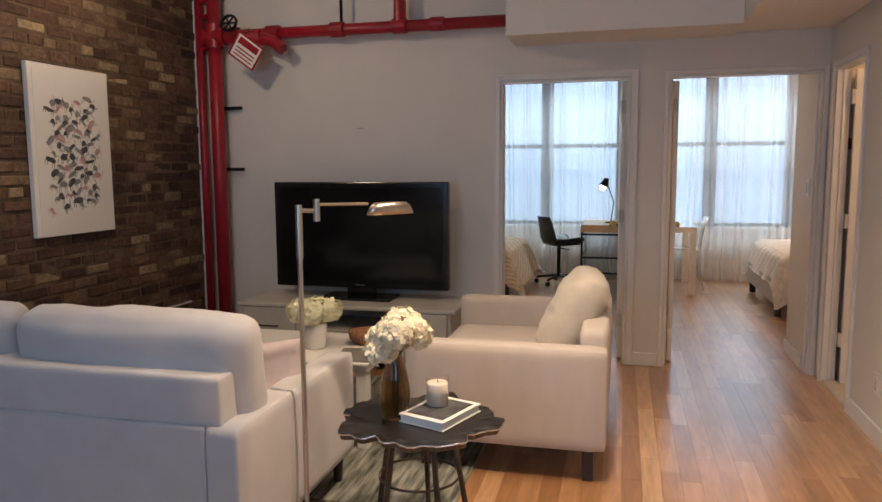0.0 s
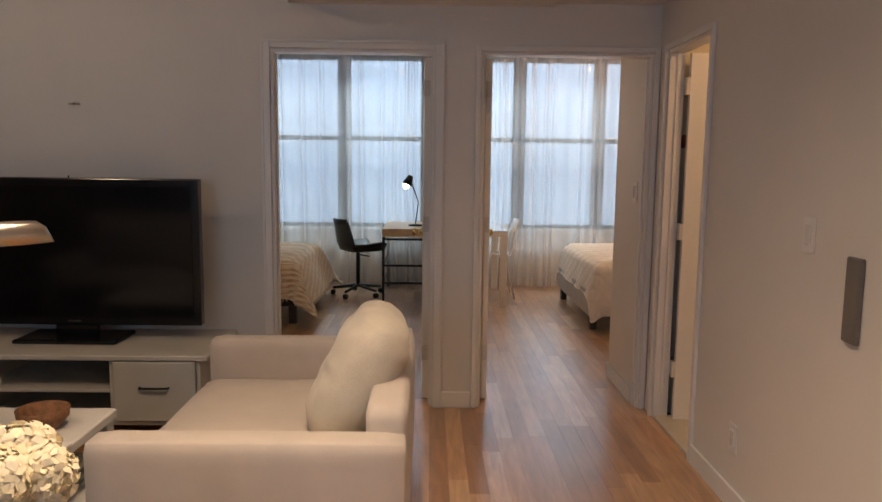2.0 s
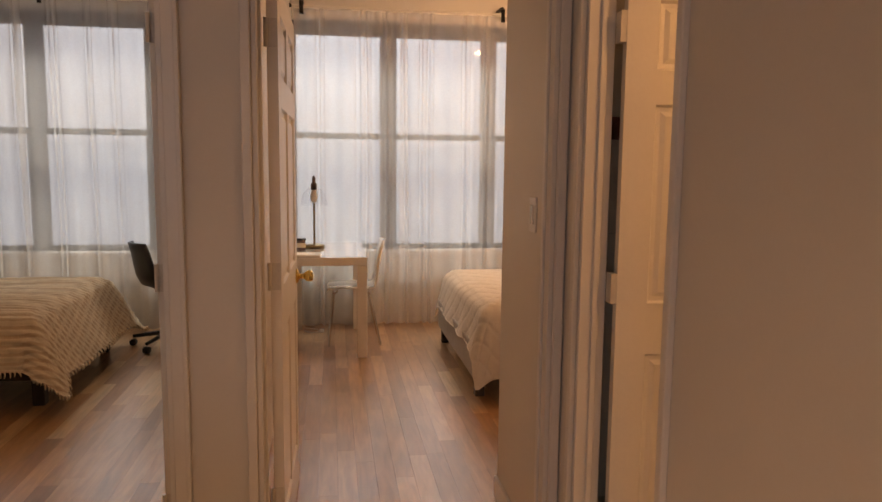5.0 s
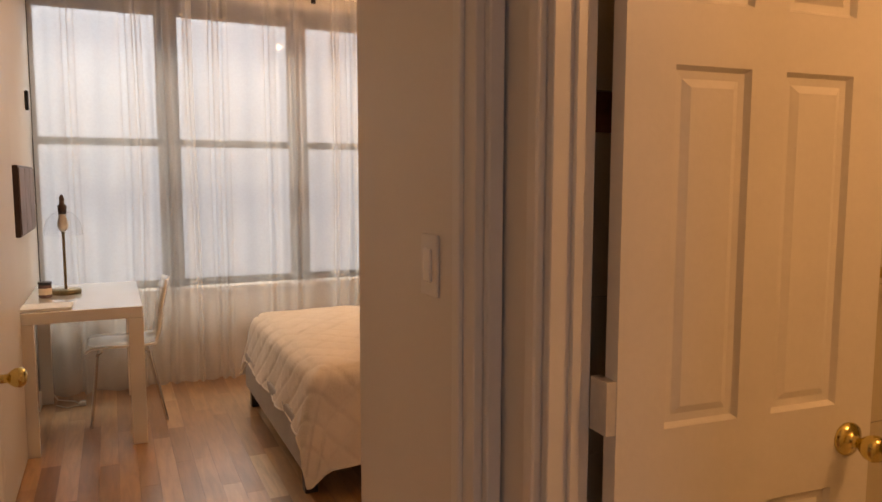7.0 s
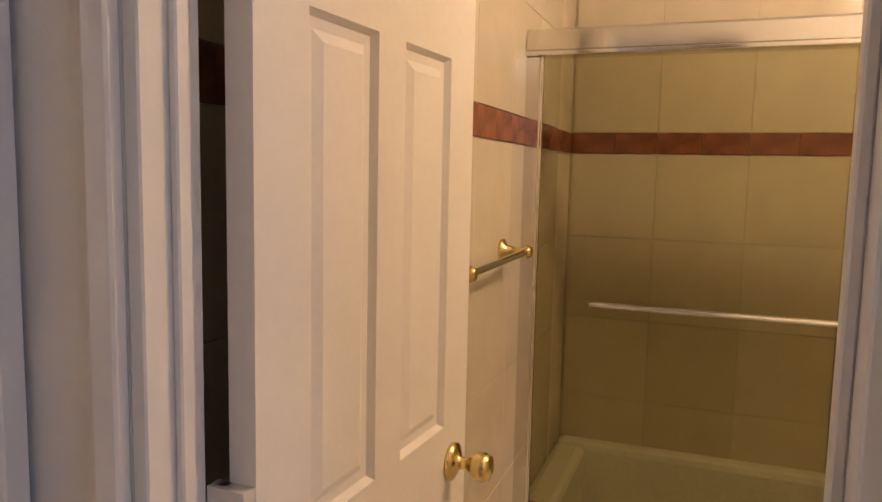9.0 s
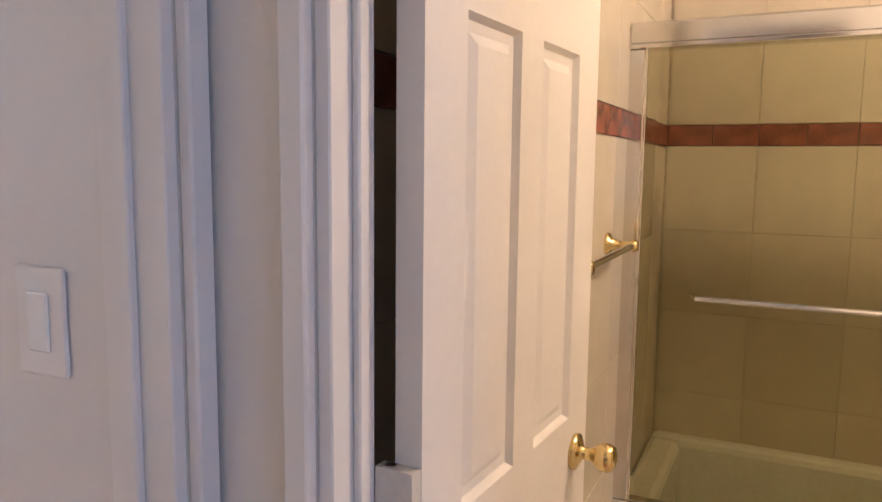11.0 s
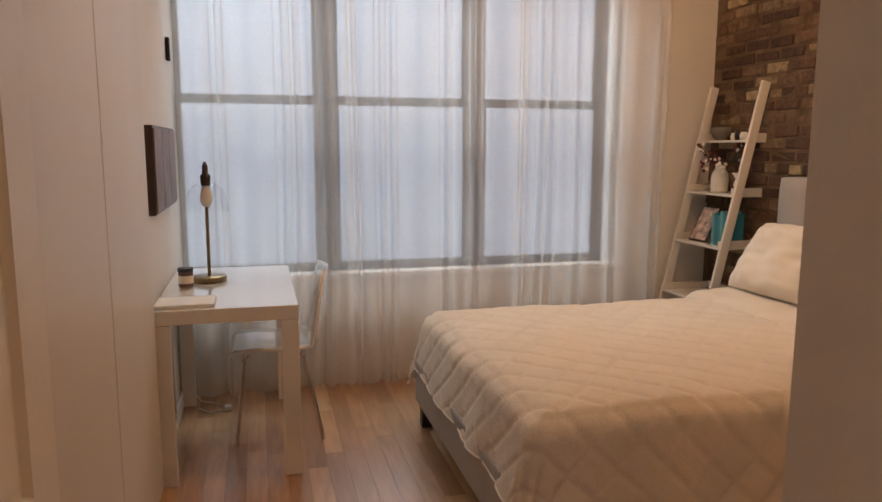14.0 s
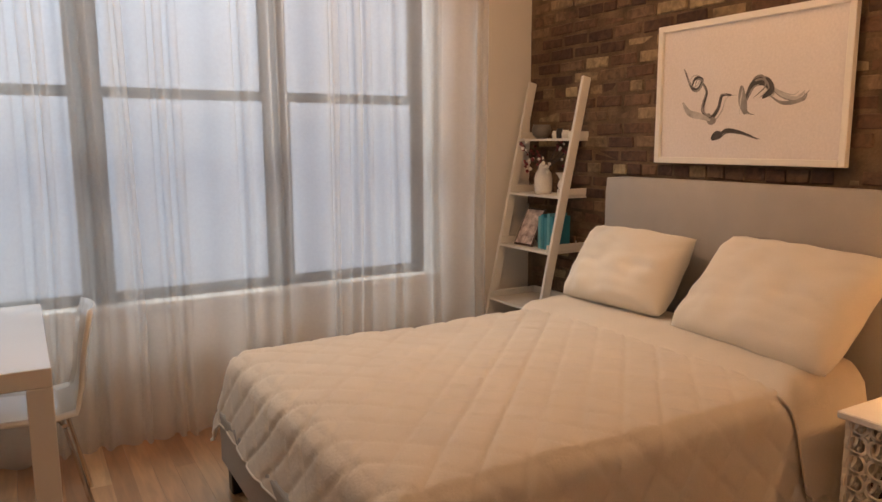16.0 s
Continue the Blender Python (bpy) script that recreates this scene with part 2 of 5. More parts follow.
WHITEL = mat("white_lacquer", (0.80, 0.79, 0.77), 0.12, vary=0.02, scale=3, fine=0.008, bump=0.0, coat=0.9)
WHITEW = mat("white_wood_paint", (0.76, 0.74, 0.70), 0.4, vary=0.04, scale=5, fine=0.02, bump=0.03)
GREYW = mat("greige_wood_paint", (0.56, 0.53, 0.47), 0.45, vary=0.05, scale=5, fine=0.02, bump=0.03)
LINEN = mat("sofa_linen", (0.49, 0.475, 0.475), 0.9, vary=0.05, scale=7, fine=0.06, fine_scale=420, bump=0.25, bump_scale=520, sheen=0.3)
LINENG = mat("loveseat_linen", (0.56, 0.49, 0.43), 0.9, vary=0.05, scale=7, fine=0.06, fine_scale=420, bump=0.25, bump_scale=520, sheen=0.3)
CUSHION = mat("cushion_weave", (0.62, 0.56, 0.46), 0.9, vary=0.07, scale=9, fine=0.1, fine_scale=260, bump=0.4, bump_scale=300, sheen=0.3)
DARKLEG = mat("dark_wood_leg", (0.03, 0.02, 0.016), 0.4, vary=0.25, scale=9, stretch=(1, 1, 0.2))
QUILT = mat("quilt_cotton", (0.74, 0.66, 0.56), 0.9, vary=0.04, scale=6, fine=0.05, fine_scale=300, bump=0.25, bump_scale=90, sheen=0.25)
PILLOW = mat("pillow_cotton", (0.80, 0.73, 0.63), 0.9, vary=0.03, scale=5, fine=0.03, fine_scale=300, bump=0.12, bump_scale=60, sheen=0.2)
CHENILLE = mat("chenille_cream", (0.72, 0.62, 0.48), 0.95, vary=0.12, scale=12, fine=0.14, fine_scale=160, bump=0.7, bump_scale=150, sheen=0.3)
CHENILLE_NT = CHENILLE.node_tree
stripe = CHENILLE_NT.nodes.new("ShaderNodeTexWave")
stripe.inputs["Scale"].default_value, stripe.inputs["Distortion"].default_value, stripe.inputs["Detail Scale"].default_value = 7.2, 1.2, 1.5
turn = CHENILLE_NT.nodes.new("ShaderNodeMapping")
turn.inputs["Rotation"].default_value = (radians(-40), 0, radians(90))
tint = CHENILLE_NT.nodes.new("ShaderNodeValToRGB")
tint.color_ramp.elements[0].color, tint.color_ramp.elements[1].color = (0.52, 0.33, 0.19, 1), (1, 1, 1, 1)
tint.color_ramp.elements[0].position, tint.color_ramp.elements[1].position = 0.25, 0.6
weave = CHENILLE_NT.nodes.new("ShaderNodeMix")
weave.data_type, weave.blend_type = "RGBA", "MULTIPLY"
weave.inputs["Factor"].default_value = 0.5
body = CHENILLE_NT.nodes["Principled BSDF"].inputs["Base Color"]
CHENILLE_NT.links.new(CHENILLE_NT.nodes["Texture Coordinate"].outputs["Object"], turn.inputs["Vector"])
CHENILLE_NT.links.new(turn.outputs[0], stripe.inputs["Vector"])
CHENILLE_NT.links.new(stripe.outputs["Fac"], tint.inputs[0])
CHENILLE_NT.links.new(body.links[0].from_socket, weave.inputs["A"])
CHENILLE_NT.links.new(tint.outputs[0], weave.inputs["B"])
CHENILLE_NT.links.new(weave.outputs["Result"], body)
GREYFAB = mat("grey_upholstery", (0.42, 0.39, 0.36), 0.9, vary=0.05, scale=6, fine=0.08, fine_scale=380, bump=0.3, bump_scale=480)
RUGM = mat("rug_streaks", (0.05, 0.065, 0.045), 0.95, vary=0.8, scale=5, fine=0.2, fine_scale=200, bump=0.4, bump_scale=260, stretch=(7, 0.8, 1), alt=(0.20, 0.20, 0.165))
PEWTER = mat("dark_pewter", (0.10, 0.092, 0.085), 0.3, 0.85, vary=0.3, scale=7, fine=0.08, bump=0.05, bump_scale=40)
VASEG = glass("smoky_amber_glass", (0.50, 0.34, 0.14), 0.05)
CLEAR = thin_pane("clear_lamp_glass", (0.985, 0.987, 0.99), 0.3)
AGED = mat("aged_brass", (0.25, 0.19, 0.11), 0.35, 1.0, vary=0.2, scale=14, fine=0.05, bump=0.02)
PANE = thin_pane("window_glass", (0.95, 0.97, 0.98), 0.5)
SHOWERG = thin_pane("shower_glass", (0.75, 0.74, 0.62), 0.5)
PETAL = mat("hydrangea_petal", (0.86, 0.78, 0.58), 0.8, vary=0.12, scale=30, fine=0.08, bump=0.1)
PETALG = mat("hydrangea_petal_green", (0.80, 0.77, 0.52), 0.8, vary=0.12, scale=30, fine=0.08, bump=0.1)
LEAF = mat("leaf_green", (0.05, 0.09, 0.025), 0.6, vary=0.3, scale=20)
WAX = mat("candle_wax", (0.80, 0.70, 0.58), 0.5, vary=0.04)
PAPER = mat("paper_white", (0.82, 0.80, 0.76), 0.7, vary=0.02, fine=0.01, bump=0.02)
INK = mat("ink_dark", (0.075, 0.072, 0.075), 0.8, vary=0.5, scale=20)
INKG = mat("ink_grey", (0.26, 0.25, 0.25), 0.8, vary=0.3, scale=20)
INKP = mat("ink_pale", (0.45, 0.44, 0.44), 0.8, vary=0.3, scale=20)
INKR = mat("ink_rose", (0.55, 0.34, 0.32), 0.8, vary=0.3, scale=20)
SASH = mat("window_sash_dark", (0.05, 0.053, 0.06), 0.45, vary=0.15)
VOILE = sheer("white_voile", (0.95, 0.95, 0.95), 0.60)
OAK = mat("light_oak_top", (0.50, 0.34, 0.18), 0.4, vary=0.15, scale=6, stretch=(1, 8, 1))
TEAL = mat("teal_cover", (0.02, 0.24, 0.32), 0.5, vary=0.15)
TEALP = mat("pale_teal_cover", (0.10, 0.36, 0.42), 0.5, vary=0.15)
CERAM = mat("white_ceramic", (0.78, 0.75, 0.70), 0.2, vary=0.03)
BERRY = mat("dark_red_berry", (0.16, 0.02, 0.025), 0.5)
ROSE = mat("rose_photo", (0.50, 0.34, 0.33), 0.4, vary=0.5, scale=22, alt=(0.72, 0.58, 0.56))
BROWNF = mat("brown_frame", (0.045, 0.022, 0.016), 0.4, vary=0.2)
MAUVE = mat("mauve_print", (0.20, 0.15, 0.15), 0.5, vary=0.3, scale=5)
GREYPL = mat("grey_panel_plastic", (0.17, 0.155, 0.14), 0.45, vary=0.06)
ENAMEL = mat("tub_enamel", (0.80, 0.80, 0.76), 0.1, vary=0.02, bump=0.0)
BULBW = glow("lamp_glow", (1.0, 0.92, 0.78), 14.0)
DAYGLOW = glow("day_backdrop_glow", (0.60, 0.77, 1.0), 0.30)
# ledge and paler upper storeys of a facade are put into the glow
sg_nt = DAYGLOW.node_tree
where = sg_nt.nodes.new("ShaderNodeNewGeometry")
height = sg_nt.nodes.new("ShaderNodeSeparateXYZ")
storeys = sg_nt.nodes.new("ShaderNodeValToRGB")
rise = sg_nt.nodes.new("ShaderNodeMapRange")
rise.inputs["From Min"].default_value, rise.inputs["From Max"].default_value = -4.0, 4.7
els = storeys.color_ramp.elements
els[0].position, els[0].color = 0.0, (0.54, 0.72, 0.95, 1)
els[1].position, els[1].color = 1.0, (0.84, 0.86, 0.90, 1)
for place, colour in ((0.62, (0.54, 0.73, 0.98, 1)), (0.635, (0.36, 0.46, 0.60, 1)), (0.65, (0.40, 0.49, 0.62, 1)), (0.665, (0.80, 0.85, 0.92, 1))):
    els.new(place).color = colour
sg_nt.links.new(where.outputs["Position"], height.inputs[0])
sg_nt.links.new(height.outputs["Z"], rise.inputs["Value"])
sg_nt.links.new(rise.outputs[0], storeys.inputs[0])
sg_nt.links.new(storeys.outputs[0], sg_nt.nodes["Principled BSDF"].inputs["Emission Color"])


# ---- mesh helpers ----
def part(name, bm, material, parent=None, label="", smooth=False):
    me = bpy.data.meshes.new(name)
    if smooth:
        for f in bm.faces:
            f.smooth = True
    bm.normal_update()
    bm.to_mesh(me)
    bm.free()
    me.materials.append(material)
    ob = new(name, me)
    if parent:
        ob.parent = parent
    if label:
        ob["label"] = label
    return ob


def thing(name, x, y, z, label, category, group="", rz=0.0, kind=""):
    ob = new(name)
    ob.empty_display_size = 0.1
    ob.matrix_world = pose(x, y, z, 0, 0, rz)
    return tagged(ob, label, category, group, kind)


def box(bm, x0, x1, y0, y1, z0, z1, bevel=0.0, seg=1, m=None):
    b = bmesh.new()
    bmesh.ops.create_cube(b, size=1)
    for v in b.verts:
        v.co = Vector(((x0 + x1) / 2 + v.co.x * (x1 - x0), (y0 + y1) / 2 + v.co.y * (y1 - y0), (z0 + z1) / 2 + v.co.z * (z1 - z0)))
    if bevel:
        bmesh.ops.bevel(b, geom=b.edges[:], offset=bevel, segments=seg, affect="EDGES", profile=0.5)
    if m:
        bmesh.ops.transform(b, matrix=m, verts=b.verts[:])
    return join(bm, b)


def join(bm, b):
    me = bpy.data.meshes.new("tmp")
    b.to_mesh(me)
    b.free()
    bm.from_mesh(me)
    bpy.data.meshes.remove(me)
    return bm


def cube(x0, x1, y0, y1, z0, z1, bevel=0.0, seg=1, m=None):
    return box(bmesh.new(), x0, x1, y0, y1, z0, z1, bevel, seg, m)


def lathe(profile, seg=24, m=None, bm=None):
    """Turns (radius, height) pairs round z; ends of radius 0 close it."""
    b = bmesh.new()
    rings = []
    for r, z in profile:
        if r < 1e-5:
            rings.append([b.verts.new((0, 0, z))])
        else:
            rings.append([b.verts.new((r * math.cos(2 * math.pi * k / seg), r * math.sin(2 * math.pi * k / seg), z)) for k in range(seg)])
    for a, c in zip(rings, rings[1:]):
        for k in range(seg):
            n = (k + 1) % seg
            if len(a) == 1 and len(c) > 1:
                b.faces.new((a[0], c[k], c[n]))
            elif len(c) == 1 and len(a) > 1:
                b.faces.new((a[k], a[n], c[0]))
            elif len(a) > 1:
                b.faces.new((a[k], a[n], c[n], c[k]))
    bmesh.ops.recalc_face_normals(b, faces=b.faces[:])
    if m:
        bmesh.ops.transform(b, matrix=m, verts=b.verts[:])
    return join(bm or bmesh.new(), b)


def tube(points, r, seg=10, bm=None, r_end=None):
    """A round bar along points."""
    b = bmesh.new()
    pts = [Vector(p) for p in points]
    rings = []
    up = Vector((0, 0, 1))
    for i, p in enumerate(pts):
        d = (pts[min(i + 1, len(pts) - 1)] - pts[max(i - 1, 0)]).normalized()
        side = d.cross(up if abs(d.z) < 0.95 else Vector((1, 0, 0))).normalized()
        top = side.cross(d).normalized()
        rr = r + (r_end - r) * i / (len(pts) - 1) if r_end is not None else r
        rings.append([b.verts.new(p + rr * (math.cos(2 * math.pi * k / seg) * side + math.sin(2 * math.pi * k / seg) * top)) for k in range(seg)])
    for a, c in zip(rings, rings[1:]):
        for k in range(seg):
            b.faces.new((a[k], a[(k + 1) % seg], c[(k + 1) % seg], c[k]))
    b.faces.new(rings[0]), b.faces.new(rings[-1])
    bmesh.ops.recalc_face_normals(b, faces=b.faces[:])
    return join(bm or bmesh.new(), b)


def pad(x0, x1, y0, y1, z0, z1, r, puff=0.0, n=10, wrinkle=0.0, m=None):
    """A stuffed, rounded block: a fine box pushed to a rounded box, with a crown and small wrinkles."""
    b = bmesh.new()
    bmesh.ops.create_cube(b, size=2)
    bmesh.ops.subdivide_edges(b, edges=b.edges[:], cuts=n, use_grid_fill=True)
    c = Vector(((x0 + x1) / 2, (y0 + y1) / 2, (z0 + z1) / 2))
    h = Vector(((x1 - x0) / 2, (y1 - y0) / 2, (z1 - z0) / 2))
    for v in b.verts:
        u = v.co.copy()
        p = Vector((u.x * h.x, u.y * h.y, u.z * h.z))
        rr = min(r, h.x, h.y, h.z)
        inner = Vector([max(-(hh - rr), min(hh - rr, q)) for q, hh in zip(p, h)])
        d = p - inner
        if d.length > 1e-6:
            p = inner + d.normalized() * min(rr, max(abs(d.x), abs(d.y), abs(d.z)))
        w = [1 - q * q for q in u]
        if puff:
            k = [i for i in range(3) if h[i] == min(h)][0]
            o = [i for i in range(3) if i != k]
            p[k] += puff * u[k] * w[o[0]] * w[o[1]]
        if wrinkle:
            p += wrinkle * Vector(noise.noise_vector((p + c) * 7))
        v.co = p + c
    if m:
        bmesh.ops.transform(b, matrix=m, verts=b.verts[:])
    bmesh.ops.recalc_face_normals(b, faces=b.faces[:])
    return b


def pillow_mesh(w, h, t, m, wrinkle=0.012, n=40, blunt=0.0):
    """A stuffed pillow with pinched corners: two sheets sewn at the rim."""
    b = bmesh.new()
    bmesh.ops.create_grid(b, x_segments=n, y_segments=n, size=1)
    top = [v for v in b.verts]
    g = bmesh.ops.duplicate(b, geom=b.verts[:] + b.edges[:] + b.faces[:])
    low = [e for e in g["geom"] if isinstance(e, bmesh.types.BMVert)]
    for side, some in ((1, top), (-1, low)):
        for v in some:
            x, y = v.co.x, v.co.y
            k = max(0.0, (1 - x ** 4) * (1 - y ** 4)) ** 0.55
            pull = 1 - 0.07 * (1 - abs(y)) * abs(x) ** 2 if abs(x) > abs(y) else 1 - 0.07 * (1 - abs(x)) * abs(y) ** 2
            pull *= 1 - blunt * (x * y) ** 2
            z = side * t / 2 * k
            p = Vector((x * w / 2 * pull, y * h / 2 * pull, z))
            p += wrinkle * k * Vector(noise.noise_vector(p * 8 + Vector((side, w, t))))
            p.z += 0.6 * wrinkle * k * noise.noise(Vector((p.x * 5, p.y * 22, side)))
            fan = math.atan2(abs(y) - 1.1, abs(x) - 1.1)
            p.z -= side * 0.8 * wrinkle * k * abs(x * y) ** 0.7 * abs(math.sin(7 * fan + 3 * x + 2 * y))
            v.co = p
    bmesh.ops.remove_doubles(b, verts=b.verts[:], dist=0.0005)
    bmesh.ops.recalc_face_normals(b, faces=b.faces[:])
    bmesh.ops.transform(b, matrix=m, verts=b.verts[:])
    return b


# ---- structure ----
def struct(name, bm, material, label="", category=""):
    return tagged(part(name, bm, material), label, category, kind="structure")


H = 2.95
DOOR_H = 2.04
bm = cube(-3.1, 1.78, -0.72, 6.2, -0.12, -0.012)
box(bm, 1.78, 4.2, 3.2, 6.2, -0.12, -0.012)
box(bm, -3.1, 4.2, 6.2, 10.6, -0.12, -0.012)
struct("floor", bm, SUBFLOOR, "reddish brown wooden strip floor with glossy varnish", "floor")
struct("ceiling", cube(-3.1, 4.2, -0.72, 10.6, H, H + 0.12), CEIL, "plain white painted ceiling", "ceiling")

# wall with the two bedroom doors
bm = bmesh.new()
box(bm, -3.1, -0.468, 6.07, 6.165, 0, H)
box(bm, 0.448, 0.702, 6.07, 6.165, 0, H)
box(bm, -0.468, 0.448, 6.07, 6.165, DOOR_H, H)
box(bm, 0.702, 1.663, 6.07, 6.165, DOOR_H, H)
box(bm, 1.663, 1.783, 6.07, 6.165, 0, H)
struct("wall_north", bm, PAINT, "white painted wall with two bedroom doorways", "wall")

# passage wall with the bathroom door
bm = bmesh.new()
box(bm, 1.70, 1.783, -0.72, 5.317, 0, H)
box(bm, 1.70, 1.783, 5.317, 5.93, DOOR_H, H)
box(bm, 1.70, 1.783, 5.93, 6.07, 0, H)
struct("wall_east", bm, PAINT, "white painted passage wall with a bathroom doorway", "wall")
struct("wall_pier", cube(1.655, 1.698, -0.72, 3.87, 0, H, 0.004), PAINT, "shallow white painted wall pier", "wall")
# unseen wall, set close so the daylight lamp favours the sofa back
struct("wall_south", cube(-2.95, 1.655, -0.72, -0.6, 0, H), PAINT, "white painted wall behind the sofa", "wall")
struct("wall_west", cube(-3.2, -2.9525, -0.72, 6.07, 0, H), MORTAR, "old exposed brick wall with dark mortar", "wall")

# dropped ceiling over the doors and the passage
bm = bmesh.new()
box(bm, -0.36, 1.10, 5.62, 6.066, 2.28, H - 0.002, 0.004)
box(bm, 1.104, 1.696, -0.6, 6.066, 2.30, H - 0.002, 0.004)
struct("ceiling_soffit", bm, CEIL, "dropped white plasterboard soffit over the doorways", "ceiling")

# bathroom shell
struct("bath_floor", cube(1.783, 3.9, 3.3, 5.93, -0.02, 0.012), BATHFLOOR, "pale stone tiled bathroom floor", "floor")
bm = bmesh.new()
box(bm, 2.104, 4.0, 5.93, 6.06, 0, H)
# added recess, hidden by the open door, to deepen shade in the hinge gap
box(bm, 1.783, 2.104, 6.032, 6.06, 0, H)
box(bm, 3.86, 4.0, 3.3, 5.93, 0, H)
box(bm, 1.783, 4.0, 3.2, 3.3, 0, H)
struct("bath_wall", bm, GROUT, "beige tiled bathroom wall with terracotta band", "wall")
struct("bath_ceiling", cube(1.783, 3.86, 3.3, 5.93, 2.45, 2.5), CEIL, "plain white bathroom ceiling", "ceiling")
struct("bath_threshold", cube(1.702, 1.782, 5.337, 5.903, -0.012, 0.018, 0.004), BATHFLOOR, "pale stone threshold at the bathroom door", "threshold")

# bedroom shells
bm = bmesh.new()
box(bm, 1.647, 4.2, 6.1653, 6.73, 0, H)
struct("wall_bedroom_south", bm, PAINT, "white painted bedroom entry wall", "wall")
struct("wall_partition", cube(0.50, 0.60, 6.167, 10.38, 0, H), PAINT, "white painted partition between two bedrooms", "wall")
struct("wall_bedroom_east", cube(4.0325, 4.25, 6.73, 10.6, 0, H), MORTAR, "dark exposed brick bedroom wall", "wall")
struct("wall_bedroom_west", cube(-3.2, -3.0, 6.165, 10.6, 0, H), PAINT, "white painted bedroom side wall", "wall")
SILL, HEAD = 0.65, 2.70
bm = bmesh.new()
box(bm, -3.0, 4.08, 10.38, 10.62, 0, SILL - 0.02)
box(bm, -3.0, 4.08, 10.38, 10.62, HEAD, H)
box(bm, -3.0, -2.62, 10.38, 10.62, SILL - 0.02, HEAD)
box(bm, 0.34, 0.60, 10.38, 10.62, SILL - 0.02, HEAD)
box(bm, 3.36, 4.08, 10.38, 10.62, SILL - 0.02, HEAD)
struct("wall_window", bm, PAINT, "white painted wall with wide bedroom windows", "wall")

# closet front with two flush doors
cl = thing("closet", 0.60, 7.9, 0, "flush white closet front with tall plain doors", "closet", kind="structure")
for y0, y1 in ((6.25, 7.38), (7.384, 8.243), (8.248, 9.06)):
    part("closet_door", cube(0.001, 0.027, y0 - 7.9, y1 - 7.9, 0.01, H - 0.01, 0.004), CLOSET, cl)


def casing(x0, x1, z1, w=0.07, t=0.018, band=True):
    """Door casing on a wall that faces -y, at y = 0, with a stepped outer band."""
    bm = bmesh.new()
    for a, b, lo, hi in ((x0 - w, x0, 0, z1 + w), (x1, x1 + w, 0, z1 + w)):
        box(bm, a, b, -t, 0, lo, hi, 0.003)
        if not band:
            continue
        e = a if a < x0 else b - 0.014
        box(bm, e, e + 0.014, -t - 0.004, -t + 0.002, lo, hi, 0.002)
    box(bm, x0, x1, -t, 0, z1, z1 + w, 0.003)
    if band:
        box(bm, x0 - w, x1 + w, -t - 0.008, -t + 0.002, z1 + w - 0.018, z1 + w, 0.003)
    return bm


def lining(x0, x1, d, z1, t=0.018):
    """Jamb lining of an opening that is d deep along +y, with a door stop."""
    bm = bmesh.new()
    box(bm, x0, x0 + t, 0, d, 0, z1 - t, 0.002)
    box(bm, x1 - t, x1, 0, d, 0, z1 - t, 0.002)
    box(bm, x0, x1, 0, d, z1 - t, z1, 0.002)
    box(bm, x0 + t, x0 + t + 0.01, d * 0.45, d * 0.68, 0, z1 - t - 0.01, 0.002)
    box(bm, x1 - t - 0.01, x1 - t, d * 0.45, d * 0.68, 0, z1 - t - 0.01, 0.002)
    return bm


def door_frame(name, x0, x1, d, place, back=True, w=0.05):
    fr = thing(name, 0, 0, 0, "white painted door frame with moulded casing", "door frame", kind="structure")
    fr.matrix_world = place
    part("casing", casing(x0, x1, DOOR_H, w, band=w > 0.04), TRIM, fr)
    part("jamb", lining(x0, x1, d, DOOR_H), TRIM, fr)
    if back:
        b = casing(x0, x1, DOOR_H, w)
        bmesh.ops.transform(b, matrix=Matrix.Translation((0, d, 0)) @ Matrix.Diagonal((1, -1, 1, 1)), verts=b.verts[:])
        bmesh.ops.reverse_faces(b, faces=b.faces[:])
        part("casing", b, TRIM, fr)
    return fr


door_frame("door_frame_1", -0.468, 0.448, 0.095, pose(0, 6.07, 0))
door_frame("door_frame_2", 0.702, 1.663, 0.095, pose(0, 6.07, 0), False, w=0.03)
door_frame("door_frame_3", -5.93, -5.317, 0.083, pose(1.70, 0, 0, 0, 0, -90), False, w=0.03)


def knob(parent, x, y, z, side, material=BRASS):
    """A round door knob on a rosette; side is +1 or -1 along y."""
    turn = Matrix.Translation((x, y, z)) @ Matrix.Rotation(radians(-90 * side), 4, "X")
    part("door_knob", lathe([(0, 0), (0.032, 0), (0.032, 0.006), (0.02, 0.012), (0.011, 0.016), (0.011, 0.032), (0.017, 0.038), (0.0235, 0.048), (0.025, 0.06), (0.021, 0.07), (0.011, 0.074), (0, 0.075)], 20, turn),
         material, parent, "polished brass knob", True)


